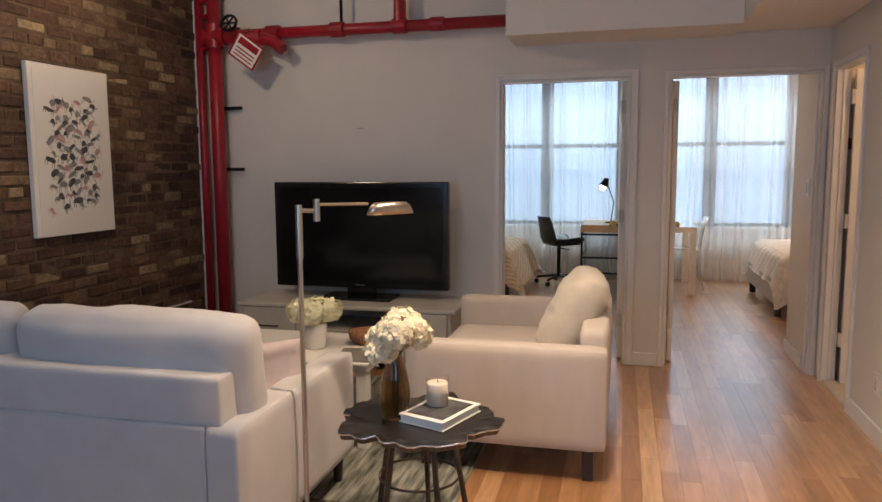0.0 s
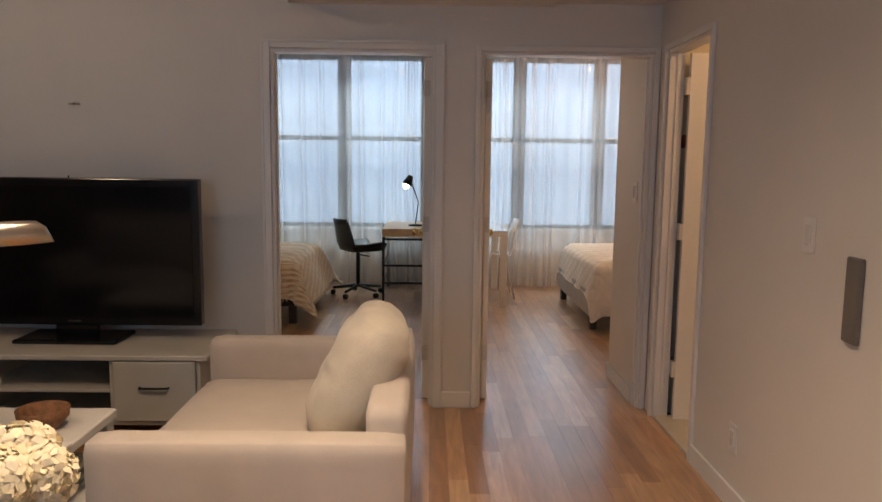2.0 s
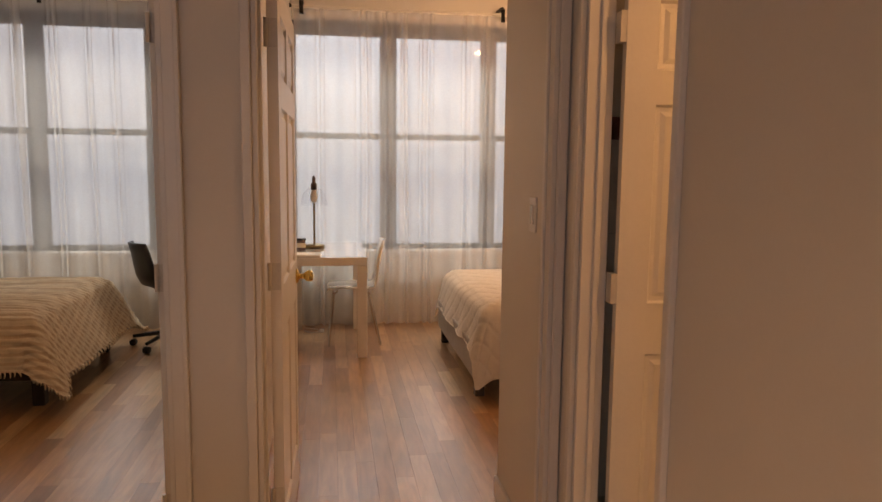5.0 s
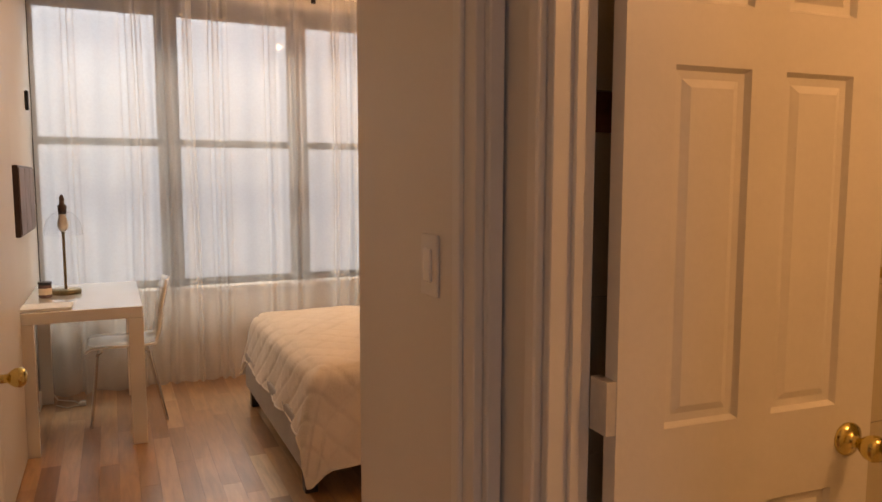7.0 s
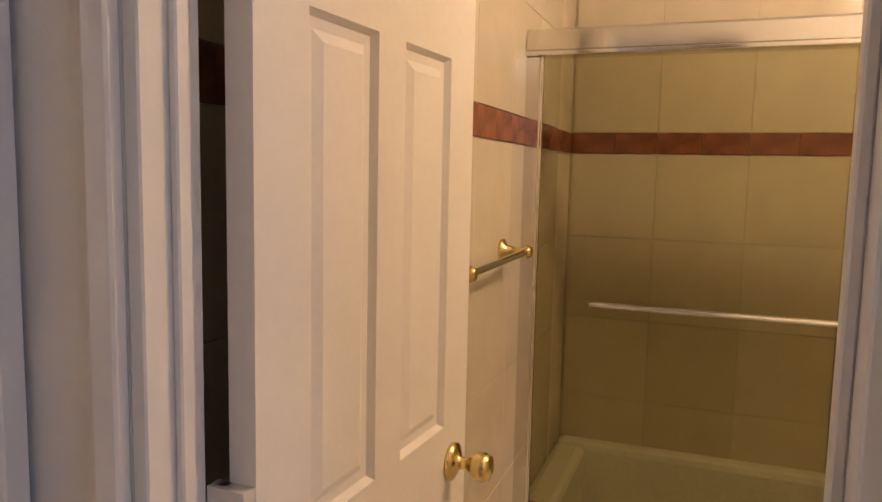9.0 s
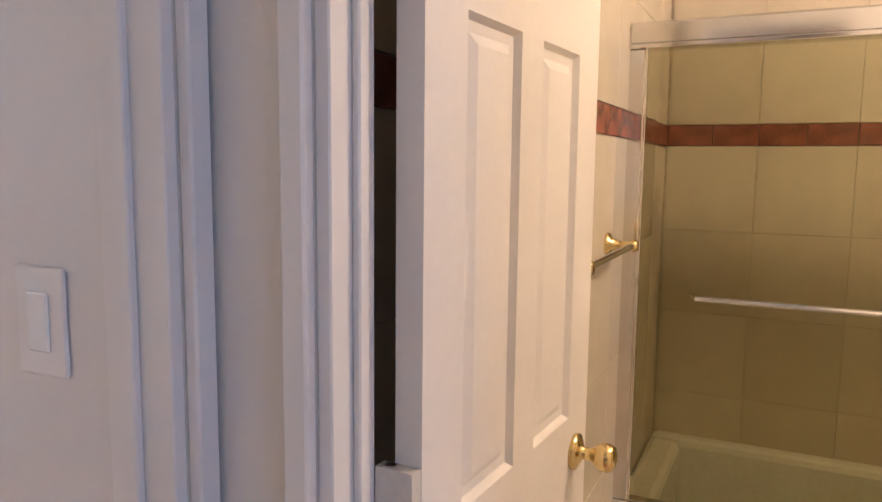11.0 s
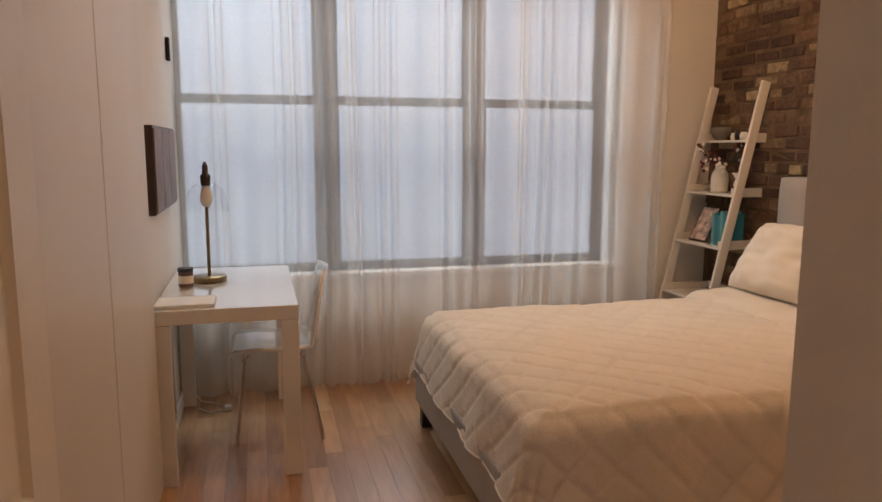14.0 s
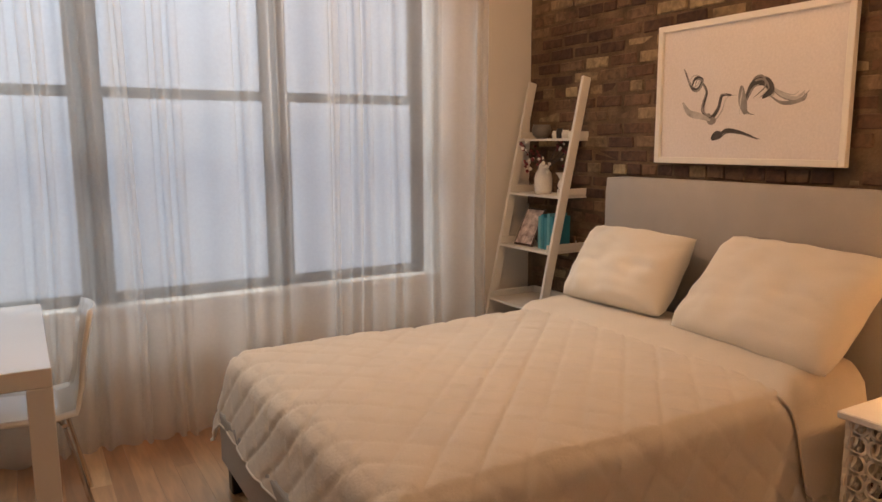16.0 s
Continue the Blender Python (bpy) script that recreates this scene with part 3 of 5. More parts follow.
def panel_door(name, w, place, label, rows=((0.2, 0.86), (1.02, 1.62), (1.72, 1.92)), h=2.015, knob_x=None, sides=(-1, 1), wrap=False):
    """A six-panel leaf in the xz plane from the hinge at x = 0, 35 mm thick, centred on y = 0."""
    d = thing(name, 0, 0, 0, label, "door", kind="structure")
    d.matrix_world = place
    st, mid, t = 0.095, 0.075, 0.0175
    pw = (w - 2 * st - mid) / 2
    bm = bmesh.new()
    for a, b in ((0, st), (st + pw, st + pw + mid), (w - st, w)):
        box(bm, a, b, -t, t, 0.012, h)
    zs = [0.012] + [z for r in rows for z in r] + [h]
    for k in range(0, len(zs), 2):
        for a in (st, st + pw + mid):
            box(bm, a, a + pw, -t, t, zs[k], zs[k + 1])
    part("leaf", bm, DOORP, d)
    for a in (st, st + pw + mid):
        for z0, z1 in rows:
            b = bmesh.new()
            for s in (-1, 1):
                rings = []
                for inset, deep in ((0.0, 0.0), (0.007, 0.010), (0.020, 0.011), (0.034, 0.004), (0.036, 0.004)):
                    y = s * (t - deep)
                    rings.append([b.verts.new(q) for q in ((a + inset, y, z0 + inset), (a + pw - inset, y, z0 + inset), (a + pw - inset, y, z1 - inset), (a + inset, y, z1 - inset))])
                for r0, r1 in zip(rings, rings[1:]):
                    for k in range(4):
                        b.faces.new((r0[k], r0[(k + 1) % 4], r1[(k + 1) % 4], r1[k]))
                b.faces.new(rings[-1])
            bmesh.ops.recalc_face_normals(b, faces=b.faces[:])
            part("panel", b, DOORP, d)
    for z in (0.25, 1.02, 1.80):
        part("hinge", lathe([(0, z), (0.007, z), (0.007, z + 0.09), (0, z + 0.09)], 10, Matrix.Translation((-0.006, t + 0.002, 0))), HINGE, d, "painted butt hinge")
        part("hinge_leaf", cube(-0.019 if wrap else -0.0015, -0.0003, -0.0165, 0.032 if wrap else 0.016, z, z + 0.09, 0.0002), HINGE, d)
    kx = knob_x or w - 0.06
    for side in sides:
        knob(d, kx, side * t, 0.95, side)
    return d


panel_door("door_1", 0.80, pose(0.405, 6.19, 0, 0, 0, 91), "open white six-panel bedroom door")
panel_door("door_2", 0.815, pose(0.757, 6.195, 0, 0, 0, 89.2), "open white six-panel bedroom door with brass knob")
panel_door("door_3", 0.575, pose(1.80, 5.879, 0, 0, 0, -4), "open white six-panel bathroom door with brass knob", sides=(-1,), wrap=True)


def baseboard(name, x0, x1, y0, y1):
    bm = cube(x0, x1, y0, y1, 0, 0.095, 0.003)
    return struct(name, bm, TRIM, "white painted baseboard", "baseboard")


baseboard("baseboard", 1.684, 1.699, 3.872, 5.298)
baseboard("baseboard", 0.482, 0.668, 6.052, 6.068)
baseboard("baseboard", -2.9, -0.505, 6.052, 6.068)
baseboard("baseboard", 1.632, 1.6455, 6.19, 6.73)
baseboard("baseboard", 1.638, 1.6535, -0.6, 3.87)
baseboard("baseboard", 1.66, 4.02, 6.732, 6.746)
baseboard("baseboard", 0.602, 0.616, 9.07, 10.37)
baseboard("baseboard", 3.4, 4.0, 10.362, 10.378)


# ---- windows ----
def window(name, x0, x1, mullions):
    w = thing(name, (x0 + x1) / 2, 10.53, SILL, "wide dark-framed double-hung bedroom window", "window", kind="structure")
    cx = (x0 + x1) / 2
    edges = [x0] + [e for m in mullions for e in m] + [x1 - 0.10 if x1 > 3 else x1]
    top = HEAD - SILL
    fr = bmesh.new()
    for a, b in mullions:
        box(fr, a - cx, b - cx, -0.05, 0.05, 0, top, 0.004)
    if x1 > 3:
        box(fr, x1 - 0.10 - cx, x1 - 0.06 - cx, -0.05, 0.05, 0, top, 0.004)
    box(fr, x0 - cx, x1 - cx, -0.05, 0.05, top - 0.07, top, 0.004)
    part("window_frame", fr, SASH, w)
    part("window_sill", cube(x0 - cx + 0.002, x1 - cx - 0.002, -0.165, 0.08, -0.035, 0.004, 0.004), TRIM, w, "white painted sill")
    for a, b in zip(edges[::2], edges[1::2]):
        for z0, z1, y in ((0.005, 1.06, -0.02), (1.02, top - 0.07, 0.015)):
            s = bmesh.new()
            box(s, a - cx, a - cx + 0.032, y - 0.015, y + 0.015, z0, z1, 0.002)
            box(s, b - cx - 0.032, b - cx, y - 0.015, y + 0.015, z0, z1, 0.002)
            box(s, a - cx + 0.032, b - cx - 0.032, y - 0.015, y + 0.015, z0, z0 + 0.05, 0.002)
            box(s, a - cx + 0.032, b - cx - 0.032, y - 0.015, y + 0.015, z1 - 0.045, z1, 0.002)
            sash = part("sash", s, SASH, w)
            p = part("pane", cube(a - cx + 0.032, b - cx - 0.032, y - 0.002, y + 0.002, z0 + 0.05, z1 - 0.045), PANE, sash)
            p.visible_shadow = False
    return w


window("window_1", 0.60, 3.36, ((1.417, 1.505), (2.355, 2.44)))
window("window_2", -2.62, 0.34, ((-1.60, -1.51), (-0.63, -0.54)))
tagged(part("backdrop", cube(-12, 14, 14.0, 14.02, -4, 4.7), DAYGLOW), "glowing backdrop of pale daylight and blurred facade beyond the windows", "backdrop", kind="structure")


def curtain(x0, x1, y, z0, z1, seed):
    """A gathered sheer panel: uneven pleats whose flanks overlap, opening out towards the hem."""
    b = bmesh.new()
    rnd = random.Random(seed)
    widths = []
    while sum(w for w, *_ in widths) < x1 - x0:
        widths.append((rnd.uniform(0.10, 0.30), rnd.uniform(0.05, 0.10), 0.02))
        for _ in range(rnd.choice((1, 1, 2))):
            widths.append((rnd.uniform(0.045, 0.09), rnd.uniform(0.25, 0.4), rnd.uniform(0.12, 0.3)))
    scale = (x1 - x0) / sum(w for w, *_ in widths)
    folds, x = [], x0
    for w, deep, lap in widths:
        folds.append((x, w * scale, deep, lap, rnd.uniform(0, 9)))
        x += w * scale
    steps, nz = 14, 24
    rows = []
    for j in range(nz + 1):
        v = j / nz
        row = []
        for xk, w, deep, lap, q in folds:
            for i in range(steps):
                t = i / steps
                px = xk + w * t
                sway = noise.noise(Vector((px * 2.1, seed, v * 1.1)))
                turn = 0.9 + 0.9 * noise.noise(Vector((q, seed, v * 1.6)))
                edge = 0.25 + 0.75 * math.sin(math.pi * t) if lap > 0.1 else 1.0
                amp = min(0.034, deep * w * 1.6) * (0.75 + 0.75 * (1 - v)) * edge
                xx = px - lap * w * turn * (0.3 + 0.7 * min(1.0, v * 1.6)) * math.sin(12.566 * t) + (0.05 * (1 - v) + 0.008) * sway
                yy = y + amp * math.sin(6.283 * t) + 0.035 * (1 - v) ** 2 * noise.noise(Vector((px * 4, seed + 5, v)))
                lift = 0.012 * noise.noise(Vector((px * 9, seed, 2))) if j == 0 else 0.0
                row.append(b.verts.new((min(max(xx, x0), x1 + 0.03), yy, z0 + (z1 - z0) * v + lift)))
        rows.append(row)
    for a, c in zip(rows, rows[1:]):
        for i in range(len(a) - 1):
            b.faces.new((a[i], a[i + 1], c[i + 1], c[i]))
    return b


def curtain_panel(x0, x1, seed):
    c = tagged(part("curtain", curtain(x0, x1, 10.18, 0.015, 2.74, seed), VOILE, smooth=True), "sheer white floor-length voile curtain with soft folds", "curtain", "bedroom curtains")
    return c


for k, (a, b) in enumerate(((0.632, 1.60), (1.54, 2.62), (2.55, 3.56), (-2.7, -1.52), (-1.58, -0.47), (-0.53, 0.45))):
    curtain_panel(a, b, 11 + k)
for x0, x1, xs in ((0.60, 3.62, (0.7, 2.44, 3.58)), (-2.8, 0.46, (-2.7, -1.36, 0.4))):
    rod = thing("curtain_rod", (x0 + x1) / 2, 10.18, 2.76, "thin white curtain rod on black wall brackets", "curtain rod")
    cx = (x0 + x1) / 2
    part("rod", tube([(x0 - cx, 0, 0), (x1 - cx, 0, 0)], 0.008), WHITEW, rod, "thin white rod")
    for x in xs:
        part("bracket", tube([(x - cx, 0.20, 0.06), (x - cx, 0.02, 0.05), (x - cx, -0.02, 0.03), (x - cx, -0.02, -0.07)], 0.018, 8), BLACKM, rod)
    for x in (x0 - cx, x1 - cx):
        part("finial", lathe([(0, -0.02), (0.02, -0.01), (0.022, 0.005), (0.012, 0.018), (0, 0.02)], 12, Matrix.Translation((x, 0, 0))), BLACKM, rod)


# ---- living room ----
def sofa(name, w, depth, place, label, fabric, backs, seats, arm_h=0.6, back_h=0.76, cushion_h=0.94):
    """Faces +y from its back at y = 0; x from 0 to w."""
    s = thing(name, 0, 0, 0, label, "sofa")
    s.matrix_world = place
    aw, leg = 0.13, 0.14
    for x in (0, w - aw):
        part("armrest", pad(x, x + aw, 0.0, depth, leg, arm_h, 0.022, 0.004, 12), fabric, s, smooth=True)
    part("base", cube(aw, w - aw, 0.05, depth - 0.01, leg, 0.30, 0.012, 2), fabric, s)
    part("back", pad(0.075, w - 0.075, 0.012, 0.16, 0.58, back_h, 0.018, 0.004, 12), fabric, s, smooth=True)
    part("rear_panel", cube(aw - 0.005, w - aw + 0.005, 0.001, 0.15, leg, arm_h - 0.003, 0.012, 2), fabric, s)
    iw = w - 2 * aw
    for k in range(seats):
        a = aw + iw * k / seats
        part("seat_cushion", pad(a + 0.005, a + iw / seats - 0.005, 0.17, depth + 0.01, 0.30, 0.45, 0.045, 0.02, 12, 0.004), fabric, s, smooth=True)
    for k in range(backs):
        bw = w - 0.05
        a = 0.025 + bw * k / backs
        lean = Matrix.Translation((0, 0.19, 0.44)) @ Matrix.Rotation(radians(9), 4, "X") @ Matrix.Translation((0, -0.19, -0.44))
        part("back_cushion", pad(a + 0.004, a + bw / backs - 0.004, 0.15, 0.34, 0.44, cushion_h, 0.08, 0.045, 16, 0.014, lean), fabric, s, smooth=True)
    for x in (0.06, w - 0.06):
        for y in (0.08, depth - 0.08):
            part("leg", lathe([(0, 0), (0.018, 0), (0.026, leg + 0.01), (0, leg + 0.01)], 12, Matrix.Translation((x, y, 0))), DARKLEG, s, "dark tapered leg")
    return s


sofa("sofa", 1.95, 1.02, pose(-2.71, 2.80, 0), "pale linen three-seat sofa seen from behind", LINEN, 2, 2, 0.60, 0.76, 0.93)


def loveseat(place):
    """Faces +y in its own frame; near arm at x = 0."""
    s = thing("loveseat", 0, 0, 0, "beige linen loveseat with slim back and plain arms", "sofa")
    s.matrix_world = place
    w, depth, leg = 1.32, 0.93, 0.15
    for x in (0, w - 0.12):
        part("armrest", pad(x, x + 0.12, 0.0, depth, leg, 0.62, 0.025, 0.004, 12), LINENG, s, smooth=True)
    part("base", cube(0.12, w - 0.12, 0.04, depth - 0.02, leg, 0.30, 0.012, 2), LINENG, s)
    part("back", pad(0.10, w - 0.10, 0.0, 0.13, leg + 0.02, 0.69, 0.03, 0.004, 12), LINENG, s, smooth=True)
    part("seat_cushion", pad(0.125, w - 0.125, 0.14, depth, 0.30, 0.46, 0.05, 0.02, 14, 0.004), LINENG, s, smooth=True)
    for x in (0.07, w - 0.07):
        for y in (0.08, depth - 0.09):
            part("leg", cube(x - 0.025, x + 0.025, y - 0.025, y + 0.025, 0, leg + 0.005, 0.004), DARKLEG, s, "square dark wooden leg")
    return s


loveseat(pose(0.36, 3.97, 0, 0, 0, 90))
m = Matrix.Translation((0.17, 4.56, 0.665)) @ Matrix.Rotation(radians(3), 4, "Z") @ Matrix.Rotation(radians(-62), 4, "Y") @ Matrix.Rotation(radians(90), 4, "Z")
tagged(part("throw_pillow", pillow_mesh(0.56, 0.54, 0.25, m, 0.014, 40, 0.16), CUSHION, smooth=True), "plump cream woven throw pillow leaning on loveseat", "pillow")
m = Matrix.Translation((-0.97, 3.36, 0.575)) @ Matrix.Rotation(radians(35), 4, "Z") @ Matrix.Rotation(radians(62), 4, "X")
tagged(part("throw_pillow", pillow_mesh(0.34, 0.34, 0.13, m), MAUVEP, smooth=True), "small mauve-grey throw pillow on the sofa seat", "pillow")

# rug
rg = cube(-2.5, -0.25, 3.55, 5.35, 0.0, 0.012, 0.004)
tagged(part("rug", rg, RUGM), "low-pile rug with grey and green streaks", "rug")

# television and its console
tv = thing("television", -1.47, 5.80, 0.463, "large flat black television on a table stand", "television")
part("body", cube(-0.675, 0.675, -0.012, 0.05, 0.075, 0.86, 0.008, 2), TVRIM, tv)
part("screen", cube(-0.635, 0.635, -0.0165, -0.0125, 0.125, 0.82, 0.001), SCREEN, tv, "dark glossy screen")
part("stand_neck", cube(-0.11, 0.11, 0.0, 0.04, 0.02, 0.09, 0.006), TVRIM, tv)
part("stand_base", cube(-0.27, 0.27, -0.14, 0.12, 0, 0.022, 0.009, 2), TVRIM, tv)
part("badge", cube(-0.035, 0.035, -0.0145, -0.0125, 0.095, 0.102), CHROME, tv)
part("wall_wire", tube([(-0.02, 0.035, 0.86), (-0.02, 0.04, 0.87)], 0.004), BLACKP, tv)

con = thing("tv_console", -1.49, 5.76, 0, "greige painted media console with drawers and open shelf", "console")
part("top", cube(-0.82, 0.82, -0.30, 0.28, 0.435, 0.462, 0.005), GREYW, con)
for x in (-0.79, -0.36, 0.33, 0.76):
    part("upright", cube(x, x + 0.02, -0.28, 0.24, 0.12, 0.435, 0.002), GREYW, con)
part("floor_panel", cube(-0.79, 0.78, -0.28, 0.26, 0.1, 0.12, 0.002), GREYW, con)
part("back_panel", cube(-0.79, 0.78, 0.24, 0.26, 0.12, 0.435, 0.002), GREYW, con)
part("shelf", cube(-0.34, 0.33, -0.27, 0.24, 0.265, 0.282, 0.002), GREYW, con)
for x0, x1 in ((-0.768, -0.362), (0.352, 0.758)):
    dr = part("drawer", cube(x0, x1, -0.296, -0.28, 0.125, 0.43, 0.004), GREYW, con)
    xc = (x0 + x1) / 2
    part("handle", tube([(xc - 0.07, -0.297, 0.30), (xc - 0.07, -0.315, 0.30), (xc + 0.07, -0.315, 0.30), (xc + 0.07, -0.297, 0.30)], 0.006, 8), BLACKM, dr, "black bar handle")
for x in (-0.75, 0.73):
    for y in (-0.24, 0.22):
        part("leg", cube(x - 0.025, x + 0.025, y - 0.025, y + 0.025, 0, 0.101, 0.003), GREYW, con)

# white coffee table with flower pot, bowl and books
ct = thing("coffee_table", -1.30, 4.42, 0.012, "low white rectangular coffee table with lower shelf", "table")
part("tabletop", cube(-0.55, 0.50, -0.32, 0.32, 0.40, 0.44, 0.006), WHITEW, ct)
part("shelf", cube(-0.5, 0.46, -0.28, 0.28, 0.12, 0.14, 0.004), WHITEW, ct)
for x in (-0.51, 0.46):
    for y in (-0.28, 0.28):
        part("leg", cube(x - 0.03, x + 0.03, y - 0.03, y + 0.03, 0, 0.401, 0.004), WHITEW, ct)


def florets(n, centre, r, material, parent, seed, flat=0.8, petal=0.026):
    """A mophead of many four-petal florets on a sphere."""
    rnd = random.Random(seed)
    b = bmesh.new()
    for i in range(n):
        z = 1 - 1.75 * (i + 0.5) / n
        a = 2.39996 * i
        q = math.sqrt(max(0, 1 - z * z))
        d = Vector((q * math.cos(a), q * math.sin(a), z)).normalized()
        lump = 1 + 0.16 * noise.noise(d * 2.6 + Vector((seed, 0, 0)))
        p = Vector(centre) + Vector((d.x * r * lump, d.y * r * lump, d.z * r * flat * lump)) * rnd.uniform(0.9, 1.04)
        rot = d.to_track_quat("Z", "Y").to_matrix() @ Euler((rnd.uniform(-0.5, 0.5), rnd.uniform(-0.5, 0.5), rnd.uniform(0, 3))).to_matrix()
        for k in range(4):
            t = k * math.pi / 2
            pts = [(0, 0, 0), (0.55, -0.42, 0.18), (1.0, -0.3, 0.08), (1.05, 0.3, 0.08), (0.55, 0.42, 0.18)]
            vs = []
            for x, y, h in pts:
                v = Vector((x * math.cos(t) - y * math.sin(t), x * math.sin(t) + y * math.cos(t), h)) * petal
                vs.append(b.verts.new(p + rot @ v))
            b.faces.new(vs)
    return part("flower_head", b, material, parent)


pot = thing("flower_pot", -1.20, 4.37, 0.452, "small white pot with pale yellow-green hydrangeas", "plant")
part("pot", lathe([(0, 0), (0.055, 0), (0.06, 0.01), (0.068, 0.14), (0.062, 0.145), (0.055, 0.12), (0, 0.12)], 24), CERAM, pot, smooth=True)
for k, (x, y) in enumerate(((-0.07, 0.0), (0.06, 0.03), (0.0, -0.04), (0.0, 0.06))):
    part("stem", tube([(x * 0.2, y * 0.2, 0.1), (x, y, 0.2)], 0.004, 6), LEAF, pot)
    florets(110, (x, y, 0.20), 0.075, PETALG, pot, 31 + k)
bw = thing("basket_bowl", -0.97, 4.52, 0.452, "round woven brown bowl on the coffee table", "bowl")
part("bowl", lathe([(0, 0), (0.05, 0), (0.085, 0.04), (0.09, 0.075), (0.083, 0.075), (0.075, 0.042), (0, 0.012)], 24), mat("rattan", (0.22, 0.10, 0.045), 0.7, vary=0.4, scale=40, bump=0.5), bw, smooth=True)
tray = thing("magazine_stack", -0.90, 4.22, 0.452, "two closed magazines stacked on the coffee table", "magazine")
part("magazine", cube(-0.11, 0.11, -0.14, 0.14, 0, 0.012, 0.001), PAPER, tray)
part("magazine", cube(-0.1, 0.1, -0.13, 0.13, 0.0125, 0.02, 0.001, m=Matrix.Rotation(0.15, 4, "Z")), GREYPL, tray)

# scalloped side table
st = thing("side_table", -0.31, 3.31, 0.0, "dark pewter side table with ragged lily-pad top", "table")
b = bmesh.new()
N = 200
rim = []
for zz in (0.502, 0.476):
    ring = []
    for k in range(N):
        a = 2 * math.pi * k / N
        r = 0.265 * (1 + 0.055 * math.sin(5 * a + 0.6) + 0.05 * math.sin(8 * a + 2) + 0.03 * math.sin(17 * a) * math.sin(3 * a + 1) + 0.05 * noise.noise(Vector((6 * math.cos(a), 6 * math.sin(a), 1))) + 0.03 * noise.noise(Vector((15 * math.cos(a), 15 * math.sin(a), 4)))) * (1.0 if zz > 0.49 else 0.985)
        r *= 1.10 if zz > 0.49 else 1.09
        ring.append(b.verts.new((r * math.cos(a), r * math.sin(a) * 0.92, zz + 0.006 * math.sin(6 * a) + (0.004 * math.sin(19 * a)))))
    rim.append(ring)
mid = [b.verts.new((v.co.x * 0.8, v.co.y * 0.8, 0.494)) for v in rim[0]]
c0 = b.verts.new((0, 0, 0.493))
c1 = b.verts.new((0, 0, 0.478))
for k in range(N):
    n = (k + 1) % N
    b.faces.new((mid[k], mid[n], c0))
    b.faces.new((rim[0][k], rim[0][n], mid[n], mid[k]))
    b.faces.new((rim[1][k], rim[1][n], rim[0][n], rim[0][k]))
    b.faces.new((rim[1][n], rim[1][k], c1))
bmesh.ops.recalc_face_normals(b, faces=b.faces[:])
lip = [v.co.copy() for v in rim[0]]
part("tabletop", b, PEWTER, st)
part("rim", tube([p + Vector((0, 0, -0.006)) for p in lip + lip[:1]], 0.004, 6), CHROME, st, "bright worn metal rim", True)
for a in (0.4, 1.66, 2.9, 4.16, 5.4):
    part("leg", tube([(0.12 * math.cos(a), 0.12 * math.sin(a), 0.482), (0.2 * math.cos(a), 0.2 * math.sin(a), 0.0)], 0.011, 8), PEWTER, st, "thin splayed metal leg")
part("ring", lathe([(0.148, 0.275), (0.154, 0.275), (0.154, 0.283), (0.148, 0.283), (0.148, 0.275)], 32), PEWTER, st)

vs = thing("flower_vase", -0.40, 3.31, 0.494, "ribbed smoky glass vase with white hydrangeas", "vase")
b = bmesh.new()
seg = 48
prof = [(0.046, 0.0), (0.054, 0.05), (0.055, 0.1), (0.047, 0.16), (0.033, 0.21), (0.025, 0.245), (0.03, 0.262)]
inner = [(r - 0.004, z) for r, z in prof[::-1]]
inner[-1] = (0.042, 0.012)
rings = []
for r, z in prof + inner:
    rings.append([b.verts.new((r * (1 + 0.05 * math.cos(12 * 2 * math.pi * k / seg)) * math.cos(2 * math.pi * k / seg), r * (1 + 0.05 * math.cos(12 * 2 * math.pi * k / seg)) * math.sin(2 * math.pi * k / seg), z)) for k in range(seg)])
for a, c in zip(rings, rings[1:]):
    for k in range(seg):
        b.faces.new((a[k], a[(k + 1) % seg], c[(k + 1) % seg], c[k]))
b.faces.new(rings[0]), b.faces.new(rings[-1])
bmesh.ops.recalc_face_normals(b, faces=b.faces[:])
part("vase", b, VASEG, vs, smooth=True)
for k, (x, y, z, r) in enumerate(((-0.03, 0.0, 0.30, 0.066), (0.065, 0.02, 0.315, 0.062), (0.02, -0.045, 0.335, 0.062), (0.015, 0.05, 0.345, 0.066), (-0.035, -0.05, 0.265, 0.05))):
    part("stem", tube([(0.01 * math.cos(k), 0.01 * math.sin(k), 0.03), (0.012 * math.cos(k), 0.012 * math.sin(k), 0.22), (x, y, z)], 0.003, 6), LEAF, vs)
    florets(150, (x, y, z), r, PETAL, vs, 51 + k)
bk = thing("coffee_table_book", -0.235, 3.345, 0.496, "thick black and white hardcover book", "book", rz=-20)
part("pages", cube(-0.092, 0.092, -0.125, 0.125, 0.004, 0.028, 0.001), PAPER, bk)
part("cover", cube(-0.098, 0.098, -0.13, 0.13, 0.028, 0.033, 0.001), PAPER, bk)
part("cover", cube(-0.098, 0.098, -0.13, 0.13, 0.0, 0.004, 0.001), PAPER, bk)
part("cover_print", cube(-0.08, 0.08, -0.105, 0.105, 0.0332, 0.0342), INK, bk, "black cover picture")
cd = thing("candle", -0.255, 3.375, 0.5305, "short cream candle in a clear glass", "candle")
part("wax", lathe([(0, 0.004), (0.04, 0.004), (0.041, 0.085), (0.036, 0.09), (0, 0.088)], 24), WAX, cd, smooth=True)
